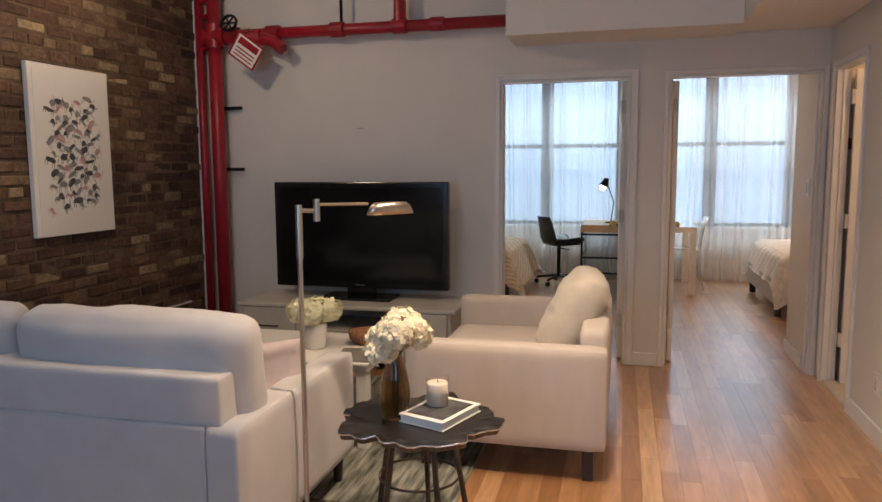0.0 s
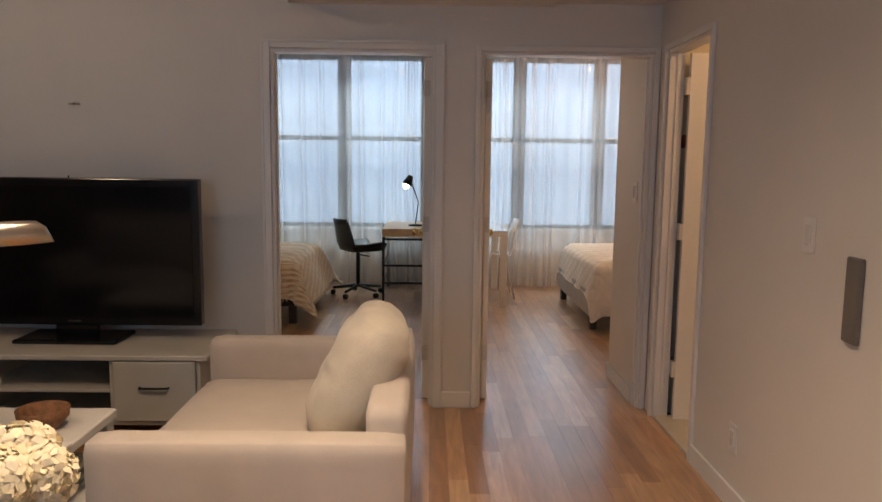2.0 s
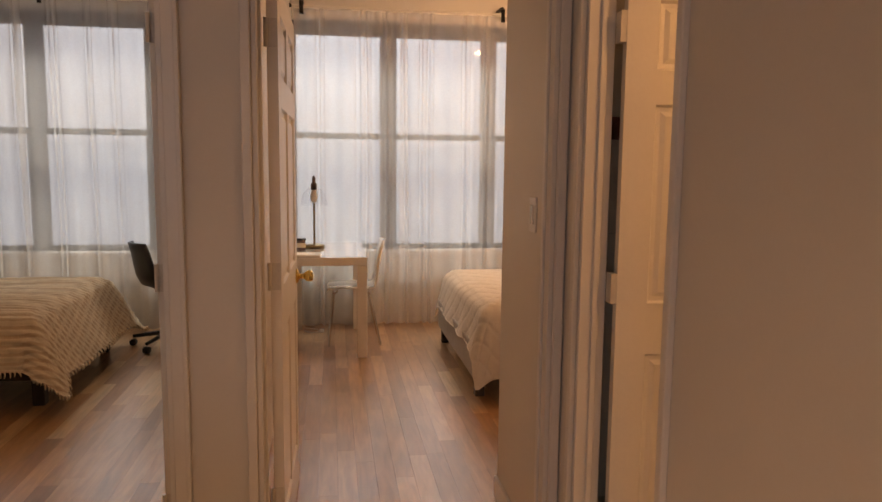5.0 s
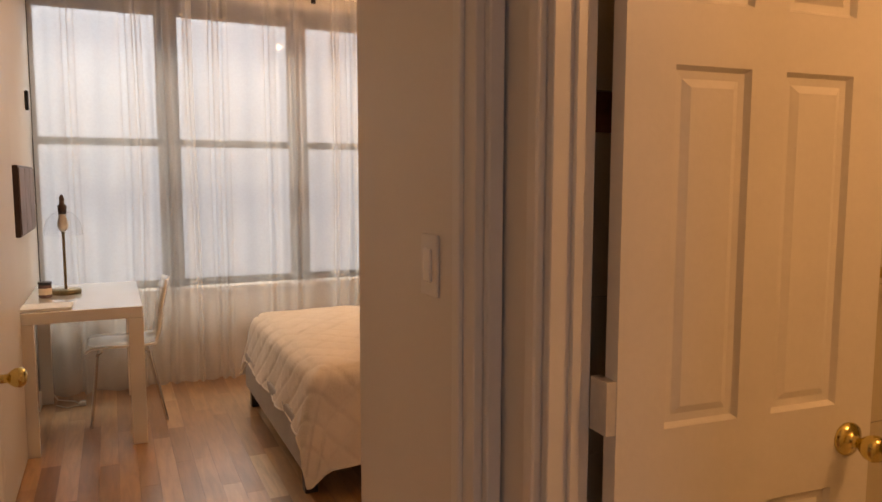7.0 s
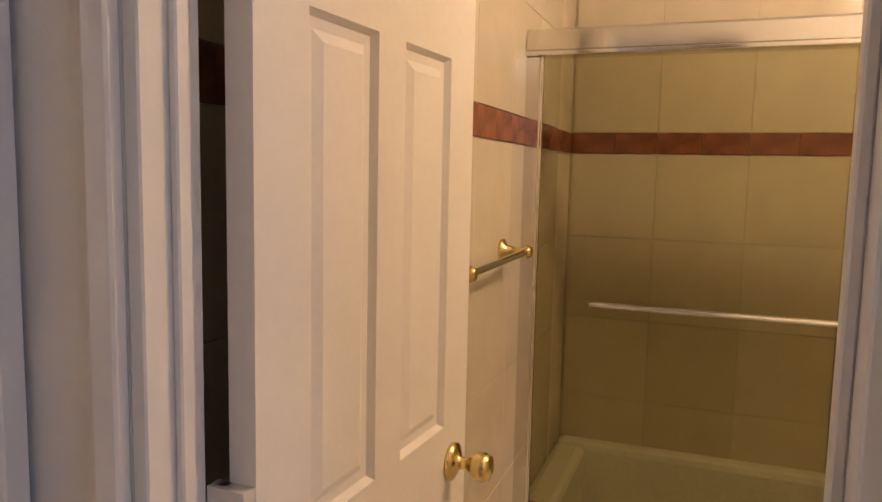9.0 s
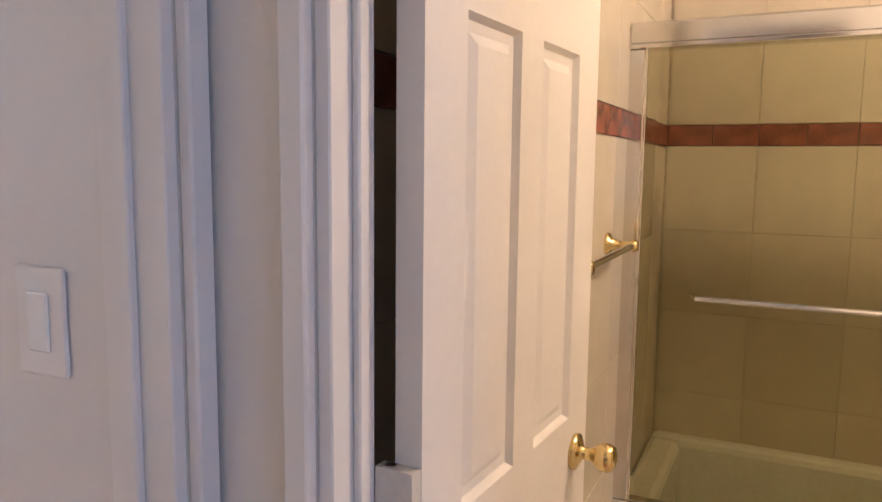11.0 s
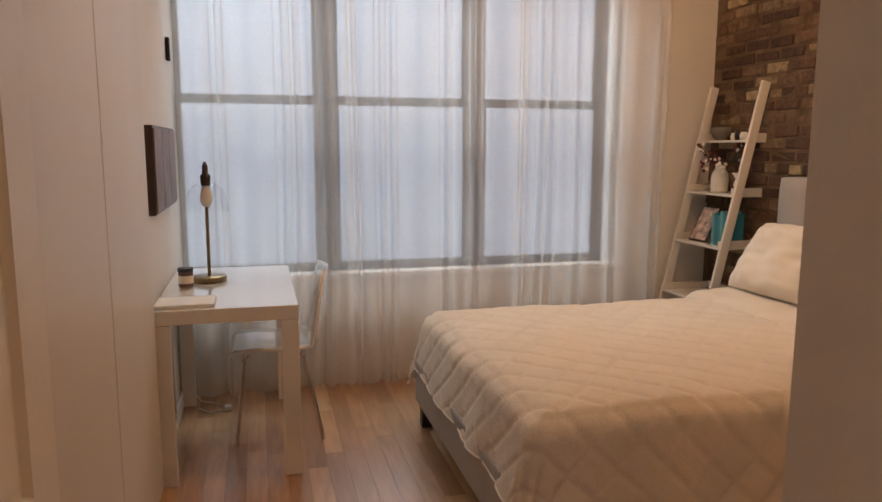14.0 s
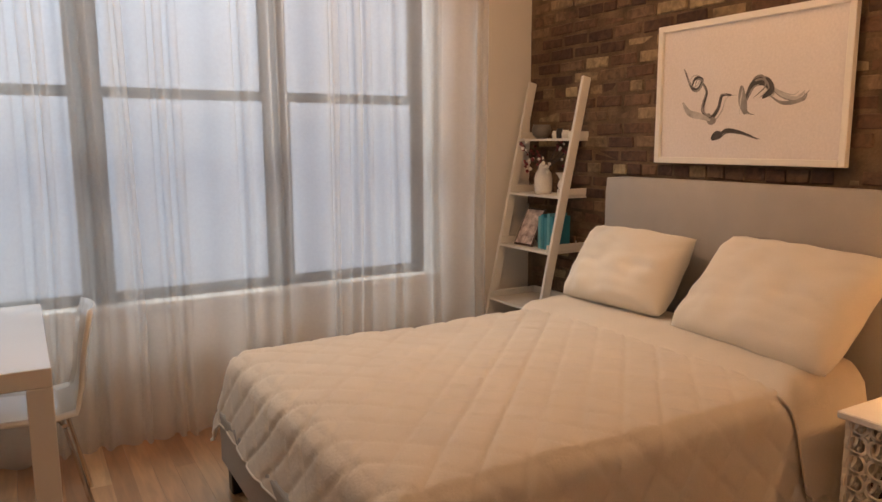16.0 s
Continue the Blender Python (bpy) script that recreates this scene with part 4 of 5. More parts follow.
part("glass", lathe([(0.044, 0.0), (0.046, 0.112), (0.0445, 0.112), (0.0425, 0.003), (0, 0.003)], 28), CLEAR, cd, smooth=True)
part("wick", tube([(0, 0, 0.087), (0.002, 0, 0.098)], 0.0015, 6), INK, cd)

# pharmacy floor lamp
fl = thing("floor_lamp", -0.715, 3.19, 0.0, "slim brushed nickel pharmacy floor lamp, switched off", "floor lamp")
part("base", lathe([(0, 0), (0.11, 0), (0.11, 0.012), (0.09, 0.02), (0.012, 0.026), (0, 0.026)], 32), STEEL, fl, smooth=True)
part("pole", tube([(0, 0, 0.02), (0, 0, 1.10)], 0.0095), STEEL, fl)
part("sleeve", tube([(0, 0, 1.10), (0, 0, 1.295)], 0.013), STEEL, fl)
part("elbow", tube([(0, 0, 1.275), (0.05, 0.03, 1.272)], 0.008), STEEL, fl)
part("pivot", tube([(0.055, 0.033, 1.235), (0.055, 0.033, 1.315)], 0.012), STEEL, fl)
part("arm", tube([(0.055, 0.033, 1.295), (0.19, 0.2, 1.29)], 0.006), STEEL, fl)
hd = lathe([(0, 0.022), (0.028, 0.02), (0.036, 0.006), (0.042, -0.026), (0.04, -0.026), (0.033, 0.004), (0, 0.016)], 28)
bmesh.ops.transform(hd, matrix=Matrix.Translation((0.25, 0.29, 1.272)) @ Matrix.Rotation(radians(50), 4, "Z") @ Matrix.Diagonal((2.5, 0.9, 1, 1)), verts=hd.verts[:])
part("shade", hd, STEEL, fl, "half-round metal shade", True)

# brick-wall print and red sprinkler pipes
ar = thing("wall_art", -2.925, 4.64, 1.537, "tall white-framed print of small ink animals", "picture")
part("frame", cube(-0.018, 0.018, -0.332, 0.332, -0.512, 0.512, 0.004), PAPER, ar)
part("mat_board", cube(0.018, 0.0205, -0.30, 0.30, -0.475, 0.475), PAPER, ar)
rnd = random.Random(4)
for k in range(80):
    y, z = -0.2 + 0.4 * ((k * 0.618) % 1) + rnd.uniform(-0.02, 0.02), -0.34 + 0.66 * k / 79 + rnd.uniform(-0.02, 0.02)
    rw, rh = rnd.uniform(0.018, 0.045), rnd.uniform(0.01, 0.022)
    place = Matrix.Translation((0.0206, y, z)) @ Matrix.Rotation(rnd.uniform(-0.9, 0.9), 4, "X")
    blot = lathe([(0, 0.0006), (0.5, 0.0006), (1, 0.0)], 9, place @ Matrix.Rotation(radians(90), 4, "Y") @ Matrix.Diagonal((rh, rw, 1, 1)))
    for v in blot.verts:
        v.co += Vector((0, 0.01, 0.01)) * noise.noise(v.co * 50)
    for x in (-0.8, -0.45, 0.45, 0.8, 1.2):
        up = 1.6 * rh if x > 1 else -rnd.uniform(1.6, 2.6) * rh
        c = [place @ Vector(q) for q in ((0.0004, rw * x - 0.003, 0), (0.0004, rw * x + 0.003, 0), (0.0004, rw * x * 1.2 + 0.0015, up), (0.0004, rw * x * 1.2 - 0.0015, up))]
        blot.faces.new([blot.verts.new(q) for q in c])
    part("ink_figure", blot, (INK, INKG, INK, INKG)[k % 4] if k % 7 else INKR, ar)

pp = thing("sprinkler_pipe", -2.68, 5.93, 0.0, "glossy red painted sprinkler pipes with valve", "pipe")
part("riser", tube([(0, 0, 0), (0, 0, H)], 0.052, 20), RED, pp, smooth=True)
part("thin_riser", tube([(-0.16, 0.05, 0), (-0.16, 0.05, H)], 0.032, 16), RED, pp, smooth=True)
part("branch", tube([(0, 0, 2.44), (2.33, 0.02, 2.44)], 0.042, 20), RED, pp, smooth=True)
for x, r in ((0.16, 0.062), (0.5, 0.058), (1.02, 0.056), (1.5, 0.055), (1.78, 0.05)):
    part("coupling", tube([(x - 0.05, 0, 2.44), (x + 0.05, 0, 2.44)], r, 20), RED, pp)
part("tee", tube([(-0.08, 0, 2.44), (0.1, 0, 2.44)], 0.068, 20), RED, pp)
part("tee", tube([(0, 0, 2.35), (0, 0, 2.53)], 0.066, 20), RED, pp)
part("valve_body", tube([(0.26, -0.1, 2.40), (0.42, -0.06, 2.40)], 0.06, 16), RED, pp)
part("valve_spout", tube([(0.42, -0.06, 2.40), (0.55, -0.08, 2.36), (0.62, -0.1, 2.30)], 0.045, 14), RED, pp)
wheel = lathe([(0.055, -0.008), (0.07, -0.008), (0.07, 0.008), (0.055, 0.008), (0.055, -0.008)], 24, Matrix.Translation((0.22, -0.16, 2.50)) @ Matrix.Rotation(radians(70), 4, "X"))
for a in range(3):
    box(wheel, -0.058, 0.058, -0.006, 0.006, -0.004, 0.004, m=Matrix.Translation((0.22, -0.16, 2.50)) @ Matrix.Rotation(radians(70), 4, "X") @ Matrix.Rotation(a * math.pi / 3, 4, "Z"))
part("hand_wheel", wheel, BLACKM, pp, "black iron valve wheel")
part("hanger", tube([(1.05, 0, 2.48), (1.05, 0, H)], 0.012, 8), BLACKM, pp)
part("drop", tube([(1.5, 0, 2.44), (1.5, 0, H)], 0.045, 16), RED, pp)
for z in (1.42, 1.90):
    part("bracket", tube([(-0.1, 0.09, z), (0.16, 0.09, z)], 0.014, 8), BLACKM, pp, "dark steel pipe bracket")
part("base_rail", cube(-0.2, 0.1, 0.03, 0.1, 0.0, 0.03), RED, pp)
for z in (2.36, 2.6, 2.72):
    part("clamp", tube([(-0.16, 0.05, z), (0, 0, z)], 0.02, 8), RED, pp)
sg = thing("hanging_sign", -2.32, 5.76, 2.29, "small red and white metal tag hanging from valve", "sign")
tilt = Matrix.Rotation(radians(12), 4, "X") @ Matrix.Rotation(radians(38), 4, "Y")
part("plate", cube(-0.115, 0.115, -0.003, 0.003, -0.10, 0.10, 0.002, m=tilt), RED, sg)
part("white_field", cube(-0.10, 0.10, -0.0042, -0.0032, -0.085, 0.085, m=tilt), PAPER, sg)
part("red_field", cube(-0.085, 0.085, -0.0052, -0.0043, 0.02, 0.072, m=tilt), RED, sg)
for k in range(3):
    part("text_bar", cube(-0.08, 0.08, -0.0052, -0.0043, -0.068 + 0.027 * k, -0.058 + 0.027 * k, m=tilt), RED, sg)
part("chain", tube([(0, 0, 0.12), (0.0, 0.06, 0.17)], 0.003, 6), BLACKM, sg)

ledge = cube(-2.948, -2.925, 3.0, 5.85, 0.365, 0.378, 0.003)
tagged(part("wall_conduit", ledge, WHITEW), "thin pale conduit strip along the brick wall", "conduit")

# wall plates
def wall_plate(x, y, z, rz, label, w=0.075, h=0.12):
    p = thing("light_switch", x, y, z, label, "light switch", rz=rz)
    part("plate", cube(-w / 2, w / 2, -0.006, 0, -h / 2, h / 2, 0.002), TRIM, p)
    part("rocker", cube(-0.017, 0.017, -0.011, -0.0055, -0.034, 0.034, 0.002), WHITEL, p)
    return p


wall_plate(1.70, 4.37, 1.20, -90, "white rocker switch on the passage wall")
wall_plate(1.646, 6.262, 1.265, -90, "white rocker switch beside the bedroom door", 0.08, 0.125)
wall_plate(1.70, 4.85, 0.30, -90, "white power outlet low on passage wall")
ic = thing("intercom", 1.70, 4.085, 1.03, "flat grey wall intercom panel", "intercom", rz=-90)
part("panel", cube(-0.038, 0.038, -0.016, 0, -0.13, 0.13, 0.004), GREYPL, ic)
part("faceplate", cube(-0.033, 0.033, -0.018, -0.0162, -0.124, 0.124, 0.001), GREYPL, ic)
nl = thing("wall_nail", -1.55, 6.07, 1.725, "small steel picture hook on the wall", "hook")
part("nail", tube([(0, 0, 0), (0, -0.025, 0.004)], 0.004, 8), STEEL, nl)
part("hook", cube(-0.03, 0.03, -0.008, 0, -0.006, 0.004, 0.001), STEEL, nl)


# ---- bathroom ----
tub = thing("bathtub", 3.50, 4.575, 0.012, "white enamel bathtub behind glass doors", "bathtub")
b = bmesh.new()
box(b, -0.38, 0.355, -1.30, 1.35, 0, 0.10, 0.01)
box(b, -0.38, -0.30, -1.30, 1.35, 0.1, 0.45, 0.025, 2)
box(b, 0.27, 0.355, -1.30, 1.35, 0.1, 0.45, 0.025, 2)
box(b, -0.30, 0.27, 1.24, 1.35, 0.1, 0.45, 0.025, 2)
box(b, -0.30, 0.27, -1.30, -1.2, 0.1, 0.45, 0.025, 2)
part("tub", b, ENAMEL, tub)
sd = thing("shower_door", 3.15, 4.57, 0.462, "sliding shower doors, tinted glass in chrome frame", "shower door")
part("header", cube(-0.03, 0.03, -1.30, 1.355, 1.305, 1.365, 0.006), CHROME, sd, "polished chrome header rail")
part("header_lip", cube(-0.036, 0.036, -1.30, 1.355, 1.295, 1.307, 0.002), CHROME, sd)
part("track", cube(-0.03, 0.03, -1.30, 1.355, 0.0, 0.03, 0.004), CHROME, sd)
for y in (-1.28, 1.33):
    part("side_post", cube(-0.022, 0.022, y - 0.02, y + 0.025, 0.03, 1.296, 0.004), CHROME, sd)
for x, y0, y1 in ((-0.012, -0.05, 1.305), (0.012, -1.25, 0.08)):
    pn = part("glass_panel", cube(x - 0.003, x + 0.003, y0, y1, 0.035, 1.30), SHOWERG, sd)
    part("panel_edge", cube(x - 0.006, x + 0.006, y0 - 0.012, y0, 0.035, 1.30, 0.002), CHROME, sd)
    part("panel_edge", cube(x - 0.006, x + 0.006, y1, y1 + 0.012, 0.035, 1.30, 0.002), CHROME, sd)
part("towel_rail", tube([(-0.02, 1.16, 0.64), (-0.055, 1.15, 0.64), (-0.055, 0.10, 0.64), (-0.02, 0.09, 0.64)], 0.008), CHROME, sd, "chrome rail across the glass")
tb = thing("towel_bar", 2.71, 5.921, 1.25, "chrome towel bar on brass posts", "towel bar")
for x in (-0.23, 0.22):
    part("post", lathe([(0, 0), (0.03, 0), (0.03, 0.006), (0.016, 0.014), (0.011, 0.03), (0.011, 0.06), (0.017, 0.066), (0.012, 0.078), (0, 0.08)], 18, Matrix.Translation((x, 0, 0)) @ Matrix.Rotation(radians(90), 4, "X")), BRASS, tb, smooth=True)
part("bar", tube([(-0.24, -0.065, 0), (0.24, -0.065, 0)], 0.008), CHROME, tb)

# ---- right bedroom ----
dk = thing("desk", 0.607, 9.075, 0.0, "glossy white parsons desk against closet wall", "desk")
part("desktop", cube(0.0, 0.59, 0.0, 1.05, 0.695, 0.757, 0.003), WHITEL, dk)
for x in (0.0, 0.515):
    for y in (0.0, 0.975):
        part("leg", cube(x, x + 0.075, y, y + 0.075, 0.0, 0.694, 0.003), WHITEL, dk)
lp = thing("table_lamp", 0.80, 9.72, 0.757, "brass desk lamp with clear glass dome", "table lamp")
part("base", lathe([(0, 0), (0.082, 0), (0.083, 0.022), (0.076, 0.028), (0, 0.028)], 32), AGED, lp, smooth=True)
part("stem", tube([(0, 0, 0.026), (0, 0, 0.49)], 0.0085), AGED, lp)
part("socket", lathe([(0, 0.47), (0.022, 0.472), (0.025, 0.52), (0.014, 0.53), (0.014, 0.565), (0.006, 0.585), (0, 0.586)], 18), BROWNF, lp, smooth=True)
part("bulb", lathe([(0, 0.365), (0.016, 0.37), (0.03, 0.395), (0.03, 0.42), (0.02, 0.455), (0.016, 0.475), (0, 0.476)], 18), CERAM, lp, "frosted bulb, unlit", True)
part("glass_dome", lathe([(0.024, 0.49), (0.055, 0.478), (0.088, 0.44), (0.104, 0.38), (0.106, 0.345), (0.104, 0.345), (0.102, 0.38), (0.086, 0.438), (0.054, 0.475), (0.024, 0.487)], 32), CLEAR, lp, "clear glass dome shade", True)
jr = thing("candle_jar", 0.70, 9.60, 0.757, "small brown glass candle jar", "candle")
part("jar", lathe([(0, 0), (0.032, 0), (0.034, 0.005), (0.034, 0.06), (0.034, 0.075), (0, 0.075)], 20), mat("dusky_glass", (0.16, 0.10, 0.10), 0.2), jr, smooth=True)
part("lid", lathe([(0, 0.075), (0.036, 0.075), (0.036, 0.09), (0, 0.091)], 20), BLACKP, jr)
part("label", lathe([(0.0345, 0.018), (0.0348, 0.018), (0.0348, 0.055), (0.0345, 0.055)], 20), WAX, jr)
nb = thing("notebook", 0.735, 9.20, 0.7575, "slim white closed notebook on the desk", "notebook")
part("cover", cube(-0.12, 0.12, -0.09, 0.09, 0, 0.014, 0.002), PAPER, nb)
wp = thing("wall_panel", 0.601, 9.61, 1.318, "dark brown shallow box frame with slats", "picture")
part("frame", cube(0, 0.034, -0.39, 0.39, -0.187, 0.187, 0.003), BROWNF, wp)
for k in range(3):
    part("slat", cube(0.0335, 0.040, -0.38 + 0.256 * k, -0.134 + 0.256 * k, -0.176, 0.176, 0.003), MAUVE, wp)
hook = thing("wall_bracket", 0.601, 10.16, 1.92, "small black metal wall hook", "hook")
part("hook", cube(0, 0.02, -0.02, 0.02, -0.06, 0.06, 0.004), BLACKM, hook)
plug = thing("power_cord", 0.70, 10.0, 0.0, "loose white cord and plug under desk", "cable")
part("cord", tube([(0, 0, 0.004), (0.06, -0.08, 0.004), (0.14, -0.05, 0.004), (0.1, 0.05, 0.004), (0.0, 0.12, 0.004), (-0.1, 0.1, 0.2)], 0.004, 6), WHITEL, plug)
part("plug", cube(0.13, 0.17, -0.07, -0.03, 0, 0.03, 0.006), WHITEL, plug)


def shell_chair(place):
    """Bent white shell on chrome legs; faces +y."""
    c = thing("desk_chair", 0, 0, 0, "white moulded shell chair with chrome legs", "chair")
    c.matrix_world = place
    b = bmesh.new()
    prof = [(0.21, 0.425), (0.19, 0.445), (0.1, 0.45), (0.0, 0.444), (-0.1, 0.443), (-0.165, 0.452), (-0.2, 0.485), (-0.215, 0.55), (-0.225, 0.65), (-0.243, 0.75), (-0.265, 0.835)]
    rows = []
    for i, (y, z) in enumerate(prof):
        back = i > 5
        half = 0.205 if not back else 0.205 - 0.035 * math.sin((i - 5) / 5 * 3.14) if i < 9 else 0.19 - 0.045 * (i - 9)
        rows.append([b.verts.new((half * s, y + (0.03 * s * s if back else 0), z + (0.012 * s * s if not back else 0))) for s in (-1, -0.7, -0.35, 0, 0.35, 0.7, 1)])
    for a, d in zip(rows, rows[1:]):
        for k in range(6):
            b.faces.new((a[k], a[k + 1], d[k + 1], d[k]))
    bmesh.ops.recalc_face_normals(b, faces=b.faces[:])
    bmesh.ops.solidify(b, geom=b.faces[:], thickness=0.011)
    part("shell", b, WHITEL, c, smooth=True)
    for x in (-0.17, 0.17):
        part("leg", tube([(x * 0.7, 0.13, 0.432), (x, 0.155, 0.41), (x * 1.15, 0.20, 0.0)], 0.010), CHROME, c)
        part("leg", tube([(x * 0.7, -0.10, 0.432), (x, -0.125, 0.41), (x * 1.2, -0.21, 0.0)], 0.010), CHROME, c)
    part("crossbar", tube([(-0.17, 0.15, 0.42), (0.17, 0.15, 0.42)], 0.009), CHROME, c)
    part("crossbar", tube([(-0.17, -0.12, 0.42), (0.17, -0.12, 0.42)], 0.009), CHROME, c)
    return c


shell_chair(pose(1.11, 9.64, 0, 0, 0, 90))


def drape(x0, x1, y0, y1, top, over_x, over_y0, over_y1, cell, height, flare, floor, step=0.02, fringe=0.0, ridge=0):
    """A cover laid over a mattress: flat on top, rounded at the edges, hanging at the foot (x0) and both sides."""
    b = bmesh.new()
    xs = np.arange(x0 - over_x, x1 + 1e-6, step)
    ys = np.arange(y0 - over_y0, y1 + over_y1 + 1e-6, step)
    rows = []
    for s in xs:
        row = []
        for t in ys:
            dx, dy0, dy1 = max(0.0, x0 - s), max(0.0, y0 - t), max(0.0, t - y1)
            dy = max(dy0, dy1)
            hang = math.hypot(dx, dy)
            ripple = 0.5 * (1 + math.sin(9 * (t if dx > dy else s) + 2.2 * math.sin(3.1 * (s + t)))) * min(1.0, hang / 0.3)
            out = 0.04 * min(1, hang / 0.06) + flare * hang * (1.0 + 0.9 * min(dx, dy) / (hang + 1e-6)) + 0.022 * ripple
            x = max(s, x0) - (out * dx / hang if hang > 0 else 0)
            y = min(max(t, y0), y1) + (out * (dy1 - dy0) / hang if hang > 0 else 0)
            z = top - 0.05 * (1 - math.exp(-hang / 0.05)) - 0.93 * max(0.0, hang - 0.03) if hang > 0 else top
            soft = min(max(s - x0, 0), min(max(t - y0, 0), max(y1 - t, 0)))
            z -= 0.02 * math.exp(-soft / 0.08) if hang == 0 else 0.02
            if cell:
                a, c = math.pi * (s + t) / cell, math.pi * (s - t) / cell
                q = min(1.0, 2.4 * min(abs(math.sin(a)), abs(math.sin(c)))) ** 0.55
            elif ridge:
                q = abs(math.sin(math.pi * t / ridge)) ** 0.7
            else:
                q = 0
            wob = 0.006 * noise.noise(Vector((s * 6, t * 6, 3))) + 0.012 * noise.noise(Vector((s * 2, t * 2, 7)))
            z += height * q * (1 if hang < 0.05 else 0.2) + wob
            if hang >= 0.03:
                x -= height * q * dx / hang
                y += height * q * (dy1 - dy0) / hang
            row.append(b.verts.new((x, y, max(z, floor + 0.01 * ripple))))
        rows.append(row)
    for a, c in zip(rows, rows[1:]):
        for i in range(len(a) - 1):
            b.faces.new((a[i], c[i], c[i + 1], a[i + 1]))
    bmesh.ops.recalc_face_normals(b, faces=b.faces[:])
    return b


bed = thing("bed", 2.95, 8.80, 0.0, "queen bed with grey upholstered headboard and frame", "bed")
part("headboard", pad(0.98, 1.06, -0.775, 0.775, 0.12, 1.26, 0.03, 0.003, 12, m=None), GREYFAB, bed, smooth=True)
part("side_rail", cube(-1.09, 0.98, -0.75, -0.69, 0.12, 0.34, 0.012, 2), GREYFAB, bed)
part("side_rail", cube(-1.09, 0.98, 0.69, 0.75, 0.12, 0.34, 0.012, 2), GREYFAB, bed)
part("foot_rail", cube(-1.15, -1.09, -0.75, 0.75, 0.12, 0.34, 0.012, 2), GREYFAB, bed)
part("slat_base", cube(-1.09, 0.98, -0.69, 0.69, 0.20, 0.26), DARKLEG, bed)
for x in (-1.10, 0.93):
    for y in (-0.69, 0.69):
        part("leg", cube(x - 0.03, x + 0.03, y - 0.03, y + 0.03, 0, 0.121, 0.004), DARKLEG, bed)
mt = thing("mattress", 2.95, 8.80, 0.262, "white mattress under the quilt", "mattress")
part("mattress", pad(-1.03, 0.97, -0.685, 0.685, 0, 0.315, 0.06, 0.01, 10), PILLOW, mt, smooth=True)
qb = drape(1.90, 3.78, 8.08, 9.52, 0.60, 0.29, 0.44, 0.30, 0.17, 0.012, 0.16, 0.09, 0.0115)
rimq = [v.co.copy() for v in qb.verts if v.is_boundary and v.co.x < 3.7]
rimq.sort(key=lambda p: math.atan2(p.y - 8.8, p.x - 3.7) % (2 * math.pi))
qt = thing("quilt", 2.9, 8.8, 0.6, "cream diamond-stitched quilt draped over the bed", "quilt")
bmesh.ops.translate(qb, vec=(-2.9, -8.8, -0.6), verts=qb.verts[:])
part("cover", qb, QUILT, qt, smooth=True)
part("hem", tube([p - Vector((2.9, 8.8, 0.6)) for p in rimq[::3]], 0.0045, 6), QUILT, qt, "corded quilt hem", True)
fold = drape(3.40, 3.80, 8.07, 9.53, 0.65, 0.05, 0.40, 0.2, 0, 0.0, 0.17, 0.09)
edge = sorted([v.co.copy() for v in fold.verts if v.is_boundary and v.co.x < 3.42], key=lambda p: p.y)
sheet = tagged(part("top_sheet", fold, QUILT, smooth=True), "folded-back cream quilt edge across the bed", "sheet")
part("piping", tube(edge, 0.006, 6), QUILT, sheet, "corded edge", True)
for y, tilt, tw, sc in ((9.17, 54, 4, 0.92), (8.36, 47, -6, 1.13)):
    m = Matrix.Translation((3.715, y, 0.825)) @ Matrix.Rotation(radians(tw), 4, "Z") @ Matrix.Rotation(radians(-tilt), 4, "Y") @ Matrix.Rotation(radians(90), 4, "Z")
    tagged(part("bed_pillow", pillow_mesh(0.72 * sc, 0.48 * sc, 0.23, m, 0.023, 40, 0.06), PILLOW, smooth=True), "plump cream cotton pillow against the headboard", "pillow", "bed pillows")

pa = thing("wall_art", 4.012, 8.77, 1.673, "wide white-framed abstract print of black swirls", "picture")
part("frame_side", cube(-0.03, 0.0, -0.50, -0.47, -0.335, 0.335, 0.003), PAPER, pa)
part("frame_side", cube(-0.03, 0.0, 0.47, 0.50, -0.335, 0.335, 0.003), PAPER, pa)
part("frame_side", cube(-0.03, 0.0, -0.47, 0.47, 0.305, 0.335, 0.003), PAPER, pa)
part("frame_side", cube(-0.03, 0.0, -0.47, 0.47, -0.335, -0.305, 0.003), PAPER, pa)
part("print_sheet", cube(-0.012, -0.004, -0.47, 0.47, -0.305, 0.305), mat("print_paper", (0.76, 0.72, 0.71), 0.6, vary=0.02), pa)


def stroke(fn, n, w0, w1, material):
    """A flat brush line on the sheet; fn gives (y, z) for 0..1."""
    b = bmesh.new()
    prev = None
    for k in range(n + 1):
        u = k / n
        y, z = fn(u)
        y2, z2 = fn(min(1, u + 0.01))
        d = Vector((0, y2 - y, z2 - z))
        d = d.normalized() if d.length > 1e-6 else Vector((0, 1, 0))
        w = w0 + (w1 - w0) * math.sin(math.pi * u)
        nrm = Vector((0, -d.z, d.y)) * w
        pr = (b.verts.new(Vector((-0.0135 - 0.0004 * u, y, z)) + nrm), b.verts.new(Vector((-0.0135 - 0.0004 * u, y, z)) - nrm))
        if prev:
            b.faces.new((prev[0], prev[1], pr[1], pr[0]))
        prev = pr
    return part("ink_stroke", b, material, pa)


